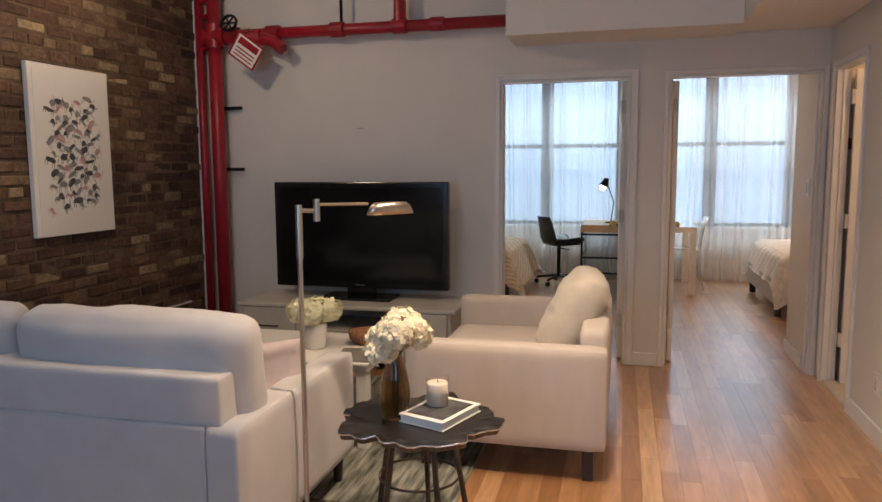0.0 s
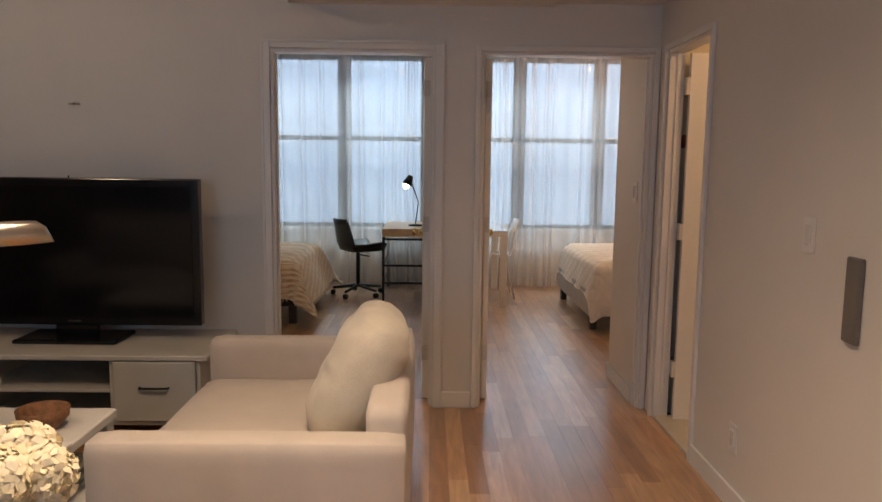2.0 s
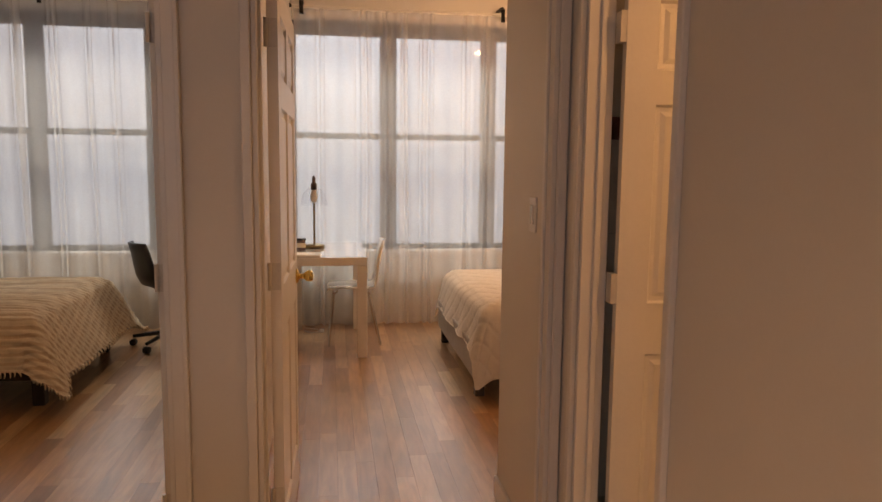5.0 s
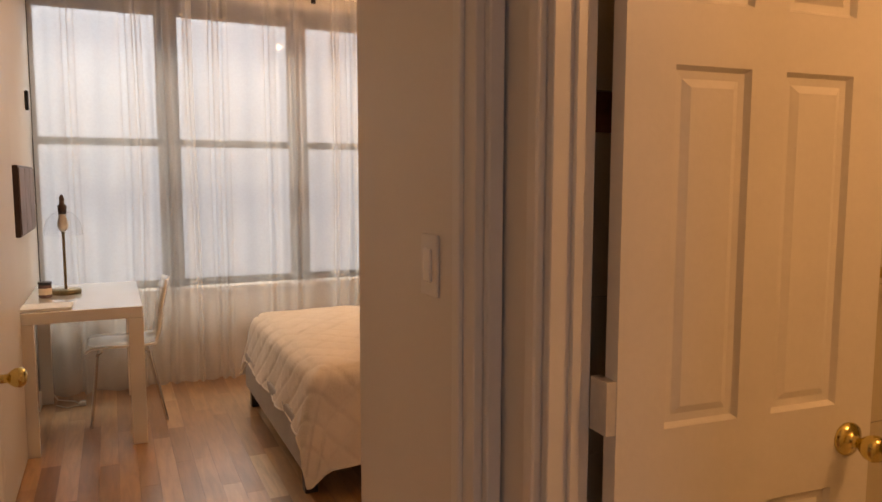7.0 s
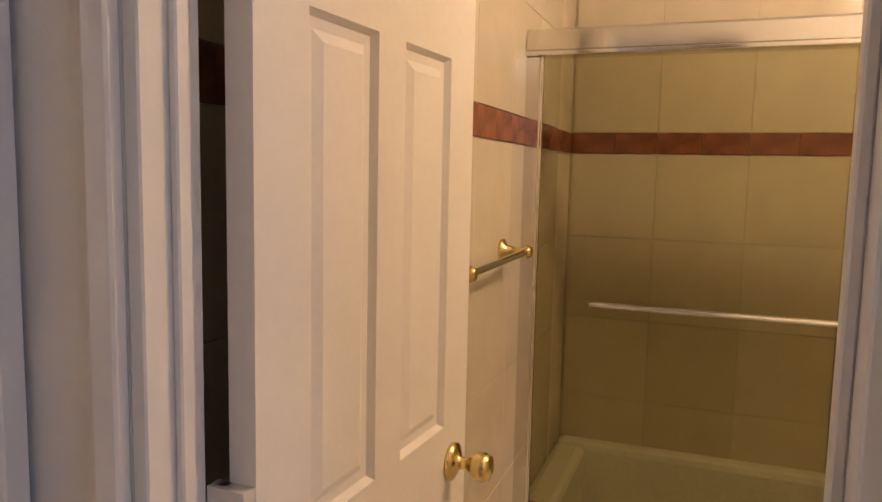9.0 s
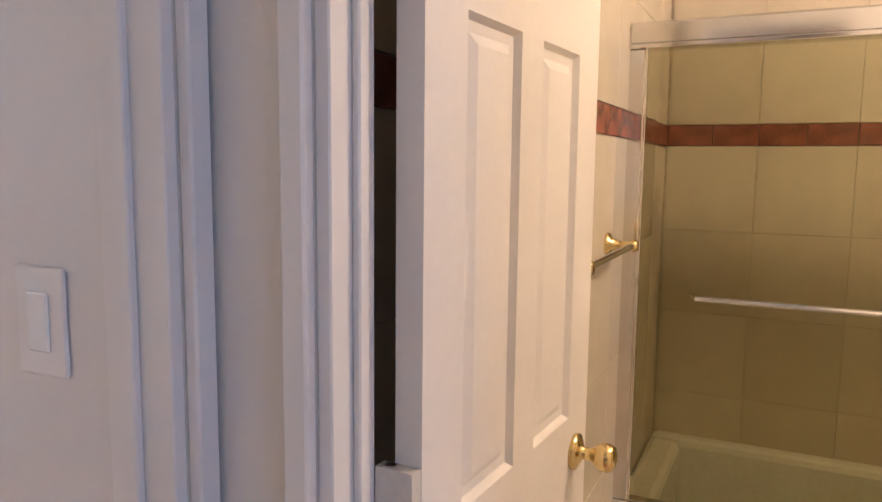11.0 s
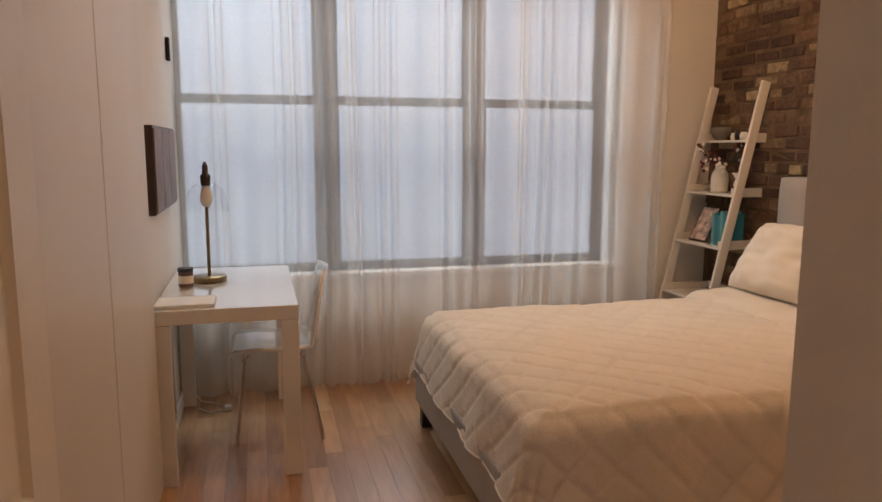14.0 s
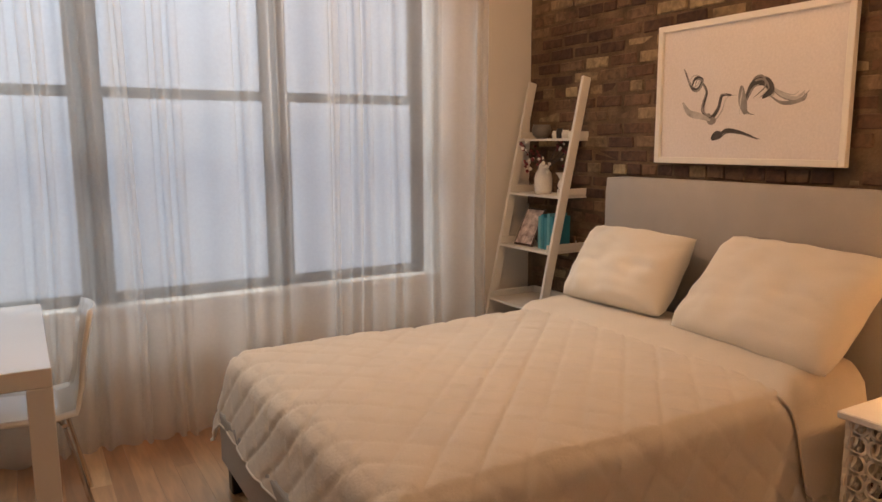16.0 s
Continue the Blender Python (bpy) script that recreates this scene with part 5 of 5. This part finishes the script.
def curve(points):
    """A smooth line through a few points, for u from 0 to 1."""
    def at(u):
        k = min(int(u * (len(points) - 1)), len(points) - 2)
        f = u * (len(points) - 1) - k
        p0, p1, p2, p3 = (points[min(max(k + i, 0), len(points) - 1)] for i in (-1, 0, 1, 2))
        return tuple(0.5 * (2 * q1 + (q2 - q0) * f + (2 * q0 - 5 * q1 + 4 * q2 - q3) * f * f + (3 * q1 - q0 - 3 * q2 + q3) * f ** 3) for q0, q1, q2, q3 in zip(p0, p1, p2, p3))
    return at


swirls = (
    (((0.34, 0.12), (0.29, 0.03), (0.25, 0.02), (0.23, 0.06), (0.27, 0.07), (0.29, 0.03)), 0.003, 0.009, INK, 2),
    (((0.23, 0.05), (0.20, 0.0), (0.22, -0.08), (0.17, -0.12), (0.13, -0.08), (0.11, -0.02), (0.06, -0.02)), 0.004, 0.009, INK, 2),
    (((0.34, -0.04), (0.30, -0.09), (0.23, -0.11), (0.17, -0.13)), 0.004, 0.016, INKP, 1),
    (((0.19, -0.10), (0.17, -0.13), (0.14, -0.13)), 0.008, 0.02, INKG, 1),
    (((0.01, 0.02), (0.0, -0.05), (-0.02, -0.11)), 0.004, 0.022, INKG, 3),
    (((-0.01, -0.06), (-0.05, 0.02), (-0.11, 0.03), (-0.14, -0.01), (-0.10, -0.04)), 0.006, 0.02, INK, 3),
    (((-0.12, 0.02), (-0.19, -0.03), (-0.26, -0.05), (-0.30, -0.02)), 0.002, 0.008, INKP, 2),
    (((-0.12, -0.02), (-0.2, -0.07), (-0.29, -0.06), (-0.31, -0.03)), 0.001, 0.005, INKG, 1),
    (((0.16, -0.22), (0.12, -0.21), (0.08, -0.18), (0.0, -0.19), (-0.09, -0.22)), 0.002, 0.010, INK, 1),
    (((0.16, -0.22), (0.13, -0.20), (0.10, -0.20)), 0.006, 0.020, INK, 0),
)
for k, (points, w0, w1, mm, wisps) in enumerate(swirls):
    fn = curve(points)
    stroke(fn, 40, w0, w1, mm)
    for j in range(1, wisps + 1):
        # thin wisps that drift off the main line
        drift = 0.016 * j * (-1) ** (j + k)
        stroke(lambda u: (fn(u)[0] + drift * u * u + 0.004 * math.sin(5 * u + k), fn(u)[1] + drift * (1 - u) * u * 2), 40, 0.0006, 0.003 + 0.002 * (j % 2), INKG if j % 2 else INKP)

# ladder shelf
LB, LT = Vector((3.60, 0, 0.0)), Vector((4.00, 0, 1.83))
ld = thing("ladder_shelf", 3.8, 10.06, 0.0, "white leaning ladder shelf with four trays", "shelf")
lean = math.degrees(math.atan2(LT.x - LB.x, LT.z))
for y in (-0.25, 0.25):
    r = cube(-0.03, 0.03, y - 0.011, y + 0.011, 0, 1.845, 0.004)
    bmesh.ops.transform(r, matrix=Matrix.Translation((LB.x - 3.8, 0, 0.008)) @ Matrix.Rotation(radians(lean), 4, "Y"), verts=r.verts[:])
    part("rail", r, WHITEW, ld)
for z, dep in ((0.46, 0.36), (0.80, 0.30), (1.12, 0.24), (1.45, 0.18)):
    xb = LB.x + (LT.x - LB.x) * z / LT.z - 3.8
    tr = part("tray", cube(xb - 0.03, xb - 0.03 + dep - 0.02, -0.238, 0.238, z, z + 0.014, 0.002), WHITEW, ld)
    for y in (-0.238, 0.226):
        part("tray_side", cube(xb - 0.03, xb - 0.03 + dep - 0.02, y, y + 0.012, z + 0.0145, z + 0.055, 0.003), WHITEW, tr)
    part("tray_back", cube(xb - 0.045 + dep, xb - 0.033 + dep, -0.238, 0.238, z + 0.001, z + 0.055, 0.003), WHITEW, tr)
Z3, Z2, Z1 = 0.8145, 1.1345, 1.4645
x3 = LB.x + (LT.x - LB.x) * 0.8 / LT.z
x2 = LB.x + (LT.x - LB.x) * 1.12 / LT.z
x1 = LB.x + (LT.x - LB.x) * 1.45 / LT.z
pf = thing("photo_frame", x3 + 0.03, 10.135, Z3, "tilted rose-toned photograph in a dark frame", "photo frame", rz=-86)
tl = Matrix.Rotation(radians(-27), 4, "X")
part("frame", cube(-0.085, 0.085, -0.006, 0.006, 0.0, 0.25, 0.003, m=tl), BROWNF, pf)
part("photo", cube(-0.072, 0.072, -0.0075, -0.0062, 0.013, 0.237, m=tl), ROSE, pf)
part("strut", cube(-0.02, 0.02, 0.0, 0.008, 0.0, 0.16, m=Matrix.Translation((0, 0.13, 0)) @ Matrix.Rotation(radians(18), 4, "X")), BROWNF, pf)
for k, (dy, h, mm) in enumerate(((0.0, 0.20, TEAL), (0.028, 0.215, TEALP), (0.054, 0.19, TEAL), (0.083, 0.205, TEAL), (0.11, 0.195, TEALP))):
    bo = thing("book", x3 + 0.10, 9.87 + dy, Z3, "slim teal paperback standing on the shelf", "book", "shelf books")
    part("pages", cube(-0.065, 0.062, -0.009, 0.009, 0.002, h - 0.004), PAPER, bo)
    part("cover", cube(-0.068, -0.065, -0.012, 0.012, 0, h, 0.001), mm, bo)
    part("cover", cube(-0.065, 0.064, -0.012, -0.0092, 0, h), mm, bo)
    part("cover", cube(-0.065, 0.064, 0.0092, 0.012, 0, h), mm, bo)
jg = thing("jug", x2 + 0.05, 10.06, Z2, "white ceramic jug with dried berry sprigs", "vase")
part("jug", lathe([(0, 0), (0.048, 0), (0.053, 0.02), (0.055, 0.09), (0.048, 0.125), (0.033, 0.145), (0.033, 0.165), (0.037, 0.172), (0.031, 0.17), (0.027, 0.145), (0, 0.14)], 24), CERAM, jg, smooth=True)
rnd = random.Random(9)
for k in range(14):
    a, l = rnd.uniform(0, 6.28), rnd.uniform(0.08, 0.17)
    tip = (l * math.cos(a), l * math.sin(a), 0.17 + rnd.uniform(0.0, 0.14))
    part("sprig", tube([(0.01 * math.cos(a), 0.01 * math.sin(a), 0.13), (0.5 * tip[0], 0.5 * tip[1], 0.2), tip], 0.002, 5), DARKLEG, jg)
    bb = bmesh.new()
    for q in range(5):
        bmesh.ops.create_icosphere(bb, subdivisions=1, radius=rnd.uniform(0.007, 0.013), matrix=Matrix.Translation(Vector(tip) * rnd.uniform(0.85, 1.05) + Vector((rnd.uniform(-0.02, 0.02), rnd.uniform(-0.02, 0.02), rnd.uniform(-0.03, 0.03)))))
    part("blossom", bb, (BERRY, PAPER, BERRY)[k % 3], jg)
gb = thing("goblet", x2 + 0.09, 9.93, Z2, "small white ceramic goblet", "ornament")
part("cup", lathe([(0, 0), (0.034, 0), (0.03, 0.01), (0.02, 0.03), (0.03, 0.055), (0.022, 0.08), (0.016, 0.09), (0.03, 0.115), (0.044, 0.13), (0.04, 0.13), (0, 0.1)], 24), CERAM, gb, smooth=True)
for dy, mm, lab, h in ((0.02, CERAM, "small white pot on the top tray", 0.045), (-0.07, WHITEW, "small white box on the top tray", 0.05), (-0.02, BLACKP, "small dark candle tin", 0.06)):
    o = thing("ornament", x1 + 0.05, 10.02 + dy, Z1, lab, "ornament", "top tray ornaments")
    part("body", lathe([(0, 0), (0.02, 0), (0.024, h * 0.5), (0.018, h), (0, h)], 16), mm, o, smooth=True)
bw = thing("bowl", x1 + 0.06, 10.19, Z1, "round dark grey bowl on the top tray", "bowl")
part("bowl", lathe([(0, 0), (0.03, 0), (0.055, 0.025), (0.062, 0.055), (0.052, 0.085), (0.045, 0.085), (0.05, 0.05), (0, 0.012)], 24), GREYPL, bw, smooth=True)

# nightstand with pierced circles
ns = thing("nightstand", 3.70, 7.64, 0.0, "white nightstand with pierced circle lattice sides", "nightstand")
part("top", cube(-0.26, 0.26, -0.27, 0.27, 0.535, 0.56, 0.004), WHITEW, ns)
for x in (-0.24, 0.22):
    for y in (-0.25, 0.23):
        part("leg", cube(x, x + 0.02, y, y + 0.02, 0, 0.535, 0.002), WHITEW, ns)
for side in range(2):
    b = bmesh.new()
    for i in range(7):
        for j in range(8):
            ring = Matrix.Translation((-0.23 if side else -0.21 + 0.07 * i, -0.21 + 0.07 * i if side else 0.24, 0.06 + 0.066 * j)) @ (Matrix.Rotation(radians(90), 4, "Y") if side else Matrix.Rotation(radians(90), 4, "X"))
            lathe([(0.028, -0.006), (0.038, -0.006), (0.038, 0.006), (0.028, 0.006), (0.028, -0.006)], 16, ring, b)
    part("lattice", b, WHITEW, ns)
part("shelf", cube(-0.22, 0.22, -0.23, 0.23, 0.02, 0.035), WHITEW, ns)
bl = thing("bedside_table_lamp", 3.72, 7.60, 0.56, "white bedside lamp, switched on", "table lamp")
part("base", lathe([(0, 0), (0.06, 0), (0.06, 0.015), (0.02, 0.03), (0.03, 0.1), (0.02, 0.2), (0.01, 0.26), (0, 0.26)], 24), CERAM, bl, smooth=True)
part("shade", lathe([(0.13, 0.27), (0.09, 0.47), (0.088, 0.47), (0.128, 0.27)], 28), sheer("lamp_linen", (0.85, 0.75, 0.6), 0.3), bl, smooth=True)

# ---- left bedroom ----
b2 = thing("bed", -1.75, 8.85, 0.0, "low dark wooden platform bed", "bed")
for y in (-0.66, 0.62):
    part("side_rail", cube(-1.0, 1.0, y, y + 0.04, 0.16, 0.30, 0.004), DARKLEG, b2)
part("foot_rail", cube(0.98, 1.02, -0.66, 0.66, 0.16, 0.30, 0.004), DARKLEG, b2)
part("platform", cube(-1.0, 0.98, -0.62, 0.62, 0.24, 0.28), DARKLEG, b2)
part("headboard", cube(-1.06, -1.0, -0.68, 0.68, 0.1, 1.0, 0.01), DARKLEG, b2)
for x in (-0.95, 0.94):
    for y in (-0.64, 0.58):
        part("leg", cube(x, x + 0.07, y, y + 0.07, 0, 0.165, 0.005), DARKLEG, b2)
m2 = thing("mattress", -1.75, 8.85, 0.282, "white mattress under a striped bedspread", "mattress")
part("mattress", pad(-0.99, 0.97, -0.62, 0.62, 0, 0.25, 0.06, 0.01, 8), PILLOW, m2, smooth=True)
sp = drape(-0.97, 0.99, -0.66, 0.66, 0.0, 0.36, 0.38, 0.30, 0, 0.017, 0.35, -0.45, 0.0125, 0, 0.045)
bmesh.ops.transform(sp, matrix=Matrix.Translation((-1.75, 8.85, 0.57)) @ Matrix.Rotation(math.pi, 4, "Z"), verts=sp.verts[:])
bs = thing("bedspread", -1.75, 8.85, 0.57, "cream chenille bedspread with raised tufted stripes", "bedspread")
bmesh.ops.translate(sp, vec=(1.75, -8.85, -0.57), verts=sp.verts[:])
rims = sorted([v.co.copy() for v in sp.verts if v.is_boundary and v.co.x > -0.9], key=lambda p: math.atan2(p.y, p.x + 0.8))
part("cover", sp, CHENILLE, bs, smooth=True)
fringe = bmesh.new()
rnd = random.Random(31)
for p in rims[::2]:
    d = Vector((p.x, p.y, 0)).normalized() * 0.006
    tip = p + d * rnd.uniform(0.2, 1.6) + Vector((rnd.uniform(-0.006, 0.006), rnd.uniform(-0.006, 0.006), -rnd.uniform(0.02, 0.035)))
    tube([p, (p + tip) / 2 + d, tip], 0.006, 5, fringe, 0.003)
part("fringe", fringe, CHENILLE, bs, "short tufted fringe", True)["kind"] = "stuff"

oc = thing("office_chair", -0.34, 9.62, 0.0, "black moulded swivel chair on castors", "chair", rz=-58)
b = bmesh.new()
prof = [(0.23, 0.47), (0.2, 0.49), (0.1, 0.485), (0.0, 0.475), (-0.12, 0.475), (-0.18, 0.50), (-0.215, 0.57), (-0.235, 0.66), (-0.255, 0.76), (-0.275, 0.83)]
rows = []
for i, (y, z) in enumerate(prof):
    back = i > 4
    half = 0.22 if i < 5 else 0.22 - 0.01 * (i - 5) ** 1.4
    rows.append([b.verts.new((half * s, y + (0.07 * s * s if back else 0), z + (0.085 * s ** 4 if not back else 0))) for s in (-1, -0.8, -0.4, 0, 0.4, 0.8, 1)])
for a, d in zip(rows, rows[1:]):
    for k in range(6):
        b.faces.new((a[k], a[k + 1], d[k + 1], d[k]))
bmesh.ops.recalc_face_normals(b, faces=b.faces[:])
bmesh.ops.solidify(b, geom=b.faces[:], thickness=0.015)
part("shell", b, BLACKP, oc, smooth=True)
part("seat_pad", pad(-0.18, 0.18, -0.14, 0.19, 0.478, 0.515, 0.018, 0.005, 6), BLACKP, oc, smooth=True)
part("column", tube([(0, 0, 0.1), (0, 0, 0.47)], 0.022, 14), BLACKM, oc)
part("lever", tube([(0.02, 0, 0.44), (0.2, 0.03, 0.44)], 0.007, 8), BLACKM, oc)
for k in range(5):
    a = 2 * math.pi * k / 5 + 0.3
    part("base_arm", tube([(0, 0, 0.11), (0.27 * math.cos(a), 0.27 * math.sin(a), 0.075)], 0.02, 8, None, 0.014), BLACKM, oc)
    part("castor", lathe([(0, -0.022), (0.026, -0.02), (0.028, 0), (0.026, 0.02), (0, 0.022)], 16, Matrix.Translation((0.27 * math.cos(a), 0.27 * math.sin(a), 0.028)) @ Matrix.Rotation(a, 4, "Z") @ Matrix.Rotation(radians(90), 4, "X")), BLACKP, oc)

wd = thing("writing_desk", -0.06, 9.27, 0.0, "narrow oak-topped desk on black metal frame", "desk")
part("desktop", cube(0.0, 0.53, 0.0, 0.95, 0.665, 0.75, 0.003), OAK, wd)
for x in (0.0, 0.505):
    for y in (0.0, 0.92):
        part("leg", cube(x, x + 0.025, y, y + 0.03, 0, 0.664, 0.002), BLACKM, wd)
for z in (0.18, 0.36, 0.63):
    part("rail", cube(0.025, 0.505, 0.005, 0.022, z, z + 0.022, 0.002), BLACKM, wd)
    part("rail", cube(0.003, 0.02, 0.03, 0.92, z, z + 0.022, 0.002), BLACKM, wd)
dl = thing("desk_lamp", 0.27, 9.66, 0.75, "black adjustable desk lamp, switched on", "desk lamp")
part("base", lathe([(0, 0), (0.075, 0), (0.075, 0.012), (0.02, 0.02), (0, 0.02)], 24), BLACKM, dl, smooth=True)
part("lower_arm", tube([(0, 0, 0.015), (0.03, 0.02, 0.25)], 0.007, 8), BLACKM, dl)
part("upper_arm", tube([(0.03, 0.02, 0.25), (-0.05, -0.02, 0.47)], 0.007, 8), BLACKM, dl)
sh = lathe([(0.025, 0.10), (0.035, 0.07), (0.055, 0.0), (0.052, 0.0), (0.03, 0.07), (0, 0.098)], 20, Matrix.Translation((-0.09, -0.03, 0.44)) @ Matrix.Rotation(radians(22), 4, "Y"))
part("shade", sh, BLACKM, dl, smooth=True)
bb = bmesh.new()
bmesh.ops.create_icosphere(bb, subdivisions=2, radius=0.036, matrix=Matrix.Translation((-0.10, -0.04, 0.425)))
part("bulb", bb, BULBW, dl, "lit warm bulb", True)


# ---- pieces of walls and floors ----
def shared_box(name, sx, sy, sz, bevel, material):
    me = bpy.data.meshes.new(name)
    b = cube(-sx / 2, sx / 2, -sy / 2, sy / 2, -sz / 2, sz / 2)
    if bevel:
        top = [e for e in b.edges if all(v.co.z > 0 for v in e.verts)]
        bmesh.ops.bevel(b, geom=top, offset=bevel, segments=1, affect="EDGES")
    b.to_mesh(me)
    b.free()
    me.materials.append(material)
    return me


def floor_planks():
    """Strips along y, staggered; those along the walk are pieces of their own."""
    rnd = random.Random(21)
    width, thick = 0.088, 0.0118
    floor = bpy.data.objects["floor"]
    lengths = (0.55, 0.75, 0.95, 1.2)
    meshes = {l: shared_box("plank", width - 0.0007, l - 0.0007, thick, 0.0, PLANK) for l in lengths}
    near = 0
    tmp = []
    x = -3.0 + width / 2
    while x < 4.1:
        y = -2.5 - rnd.uniform(0, 0.9)
        while y < 10.4:
            l = rnd.choice(lengths)
            c = (x, y + l / 2)
            if y + l > 10.45:
                l = 10.45 - y
                c = (x, y + l / 2)
            inside = c[1] + l / 2 > -0.6 and l > 0.02
            bath = x + width / 2 > 1.783 and c[1] < 6.2
            if inside and not bath:
                if 0.35 < x < 1.68 and 2.4 < c[1] < 9.9 and near < 300 and l in meshes:
                    ob = new("plank", meshes[l])
                    ob.parent = floor
                    ob.location = (x, c[1], -thick / 2)
                    near += 1
                else:
                    low = max(c[1] - l / 2, -0.62)
                    high = c[1] + l / 2
                    tmp.append((x, (low + high) / 2, high - low))
            y += l
        x += width
    verts, faces = [], []
    for x, y, l in tmp:
        a, b2 = (width - 0.0007) / 2, (l - 0.0007) / 2
        n = len(verts)
        verts += [(x - a, y - b2, 0), (x + a, y - b2, 0), (x + a, y + b2, 0), (x - a, y + b2, 0), (x - a, y - b2, -thick), (x + a, y - b2, -thick), (x + a, y + b2, -thick), (x - a, y + b2, -thick)]
        faces += [(n, n + 1, n + 2, n + 3), (n, n + 4, n + 5, n + 1), (n + 1, n + 5, n + 6, n + 2), (n + 2, n + 6, n + 7, n + 3), (n + 3, n + 7, n + 4, n)]
    me = bpy.data.meshes.new("planks")
    me.from_pydata(verts, [], faces)
    me.materials.append(PLANKS)
    ob = new("planks", me)
    ob.parent = floor
    ob["kind"] = "stuff"


def brick_wall(wall, x, face, y0, y1, z1, keep, seed):
    """Courses of worn bricks on a wall at x that looks towards face (+1 or -1)."""
    rnd = random.Random(seed)
    course, length, depth = 0.074, 0.212, 0.05
    shapes = []
    for k in range(6):
        me = bpy.data.meshes.new("brick")
        b = cube(-depth / 2, depth / 2, -(length - 0.016) / 2, (length - 0.016) / 2, -(course - 0.017) / 2, (course - 0.017) / 2)
        bmesh.ops.bevel(b, geom=b.edges[:], offset=0.005, segments=1, affect="EDGES")
        for v in b.verts:
            v.co += 0.006 * Vector(noise.noise_vector(v.co * 30 + Vector((k * 7.1, seed, 0))))
        b.to_mesh(me)
        b.free()
        me.materials.append(BRICK)
        shapes.append(me)
    host = bpy.data.objects[wall]
    n = 0
    me_rest = []
    j = 0
    z = course / 2
    while z < z1:
        y = y0 + (length / 2 if j % 2 else 0) + rnd.uniform(-0.02, 0.02)
        head = j % 6 == 5
        while y < y1:
            p = (x + face * (-depth / 2 + 0.004 + rnd.uniform(-0.007, 0.006)), y, z + rnd.uniform(-0.003, 0.003))
            me = rnd.choice(shapes)
            sc = (1, rnd.uniform(0.94, 1.03) * (0.5 if head else 1), rnd.uniform(0.9, 1.06))
            turn = (rnd.uniform(-0.012, 0.012), 0, rnd.uniform(-0.015, 0.015))
            if keep(y, z) and n < 300:
                ob = new("brick", me)
                ob.parent = host
                ob.location, ob.scale, ob.rotation_euler = p, sc, turn
                n += 1
            else:
                me_rest.append((me, Matrix.LocRotScale(p, Euler(turn), sc)))
            y += length * (0.5 if head else 1)
        z += course
        j += 1
    verts, faces = [], []
    for me, m in me_rest:
        o = len(verts)
        verts += [m @ v.co for v in me.vertices]
        faces += [[o + i for i in f.vertices] for f in me.polygons]
    md = bpy.data.meshes.new("bricks")
    md.from_pydata(verts, [], faces)
    md.materials.append(BRICKJ)
    ob = new("bricks", md)
    ob.parent = host
    ob["kind"] = "stuff"


def wall_tiles():
    """Square beige tiles with a terracotta band on the bathroom walls."""
    host = bpy.data.objects["bath_wall"]
    t = 0.30
    me = shared_box("tile", t - 0.0012, t - 0.0012, 0.008, 0.0008, TILE)
    bd = shared_box("band_tile", 0.148, 0.072, 0.009, 0.0015, BAND)
    for z0, z1 in ((0.0, 1.52), (1.596, 2.45)):
        z = z1 - t / 2 if z0 == 0 else z0 + t / 2
        while z0 - t / 2 < z < z1 + t / 2:
            for i in range(7):
                ob = new("tile", me)
                ob.parent = host
                # first column lines the added recess behind the door
                ob.matrix_basis = pose(1.783 + 0.02 + t / 2 + t * i, 5.926 if i else 6.028, z, 90, 0, 0)
                if 1.783 + 0.02 + t * (i + 1) > 3.9:
                    bpy.data.objects.remove(ob)
            for i in range(8):
                ob = new("tile", me)
                ob.parent = host
                ob.matrix_basis = pose(3.856, 5.92 - t / 2 - t * i, z, 90, 0, -90)
            z += -t if z0 == 0 else t
    for i in range(14):
        ob = new("band_tile", bd)
        ob.parent = host
        # first two band pieces line the added recess too
        ob.matrix_basis = pose(1.803 + 0.075 + 0.15 * i, 5.925 if i > 1 else 6.027, 1.558, 90, 0, 0)
        if 1.80 + 0.15 * (i + 1) > 3.92:
            bpy.data.objects.remove(ob)
    for i in range(16):
        ob = new("band_tile", bd)
        ob.parent = host
        ob.matrix_basis = pose(3.855, 5.92 - 0.075 - 0.15 * i, 1.558, 90, 0, -90)


floor_planks()
brick_wall("wall_west", -2.95, 1, 0.6, 6.05, 2.9, lambda y, z: y > 4.05 and 0.55 < z < 2.6, 3)
brick_wall("wall_bedroom_east", 4.03, -1, 6.9, 10.36, 2.9, lambda y, z: y > 7.9 and 0.85 < z < 2.3, 5)
wall_tiles()
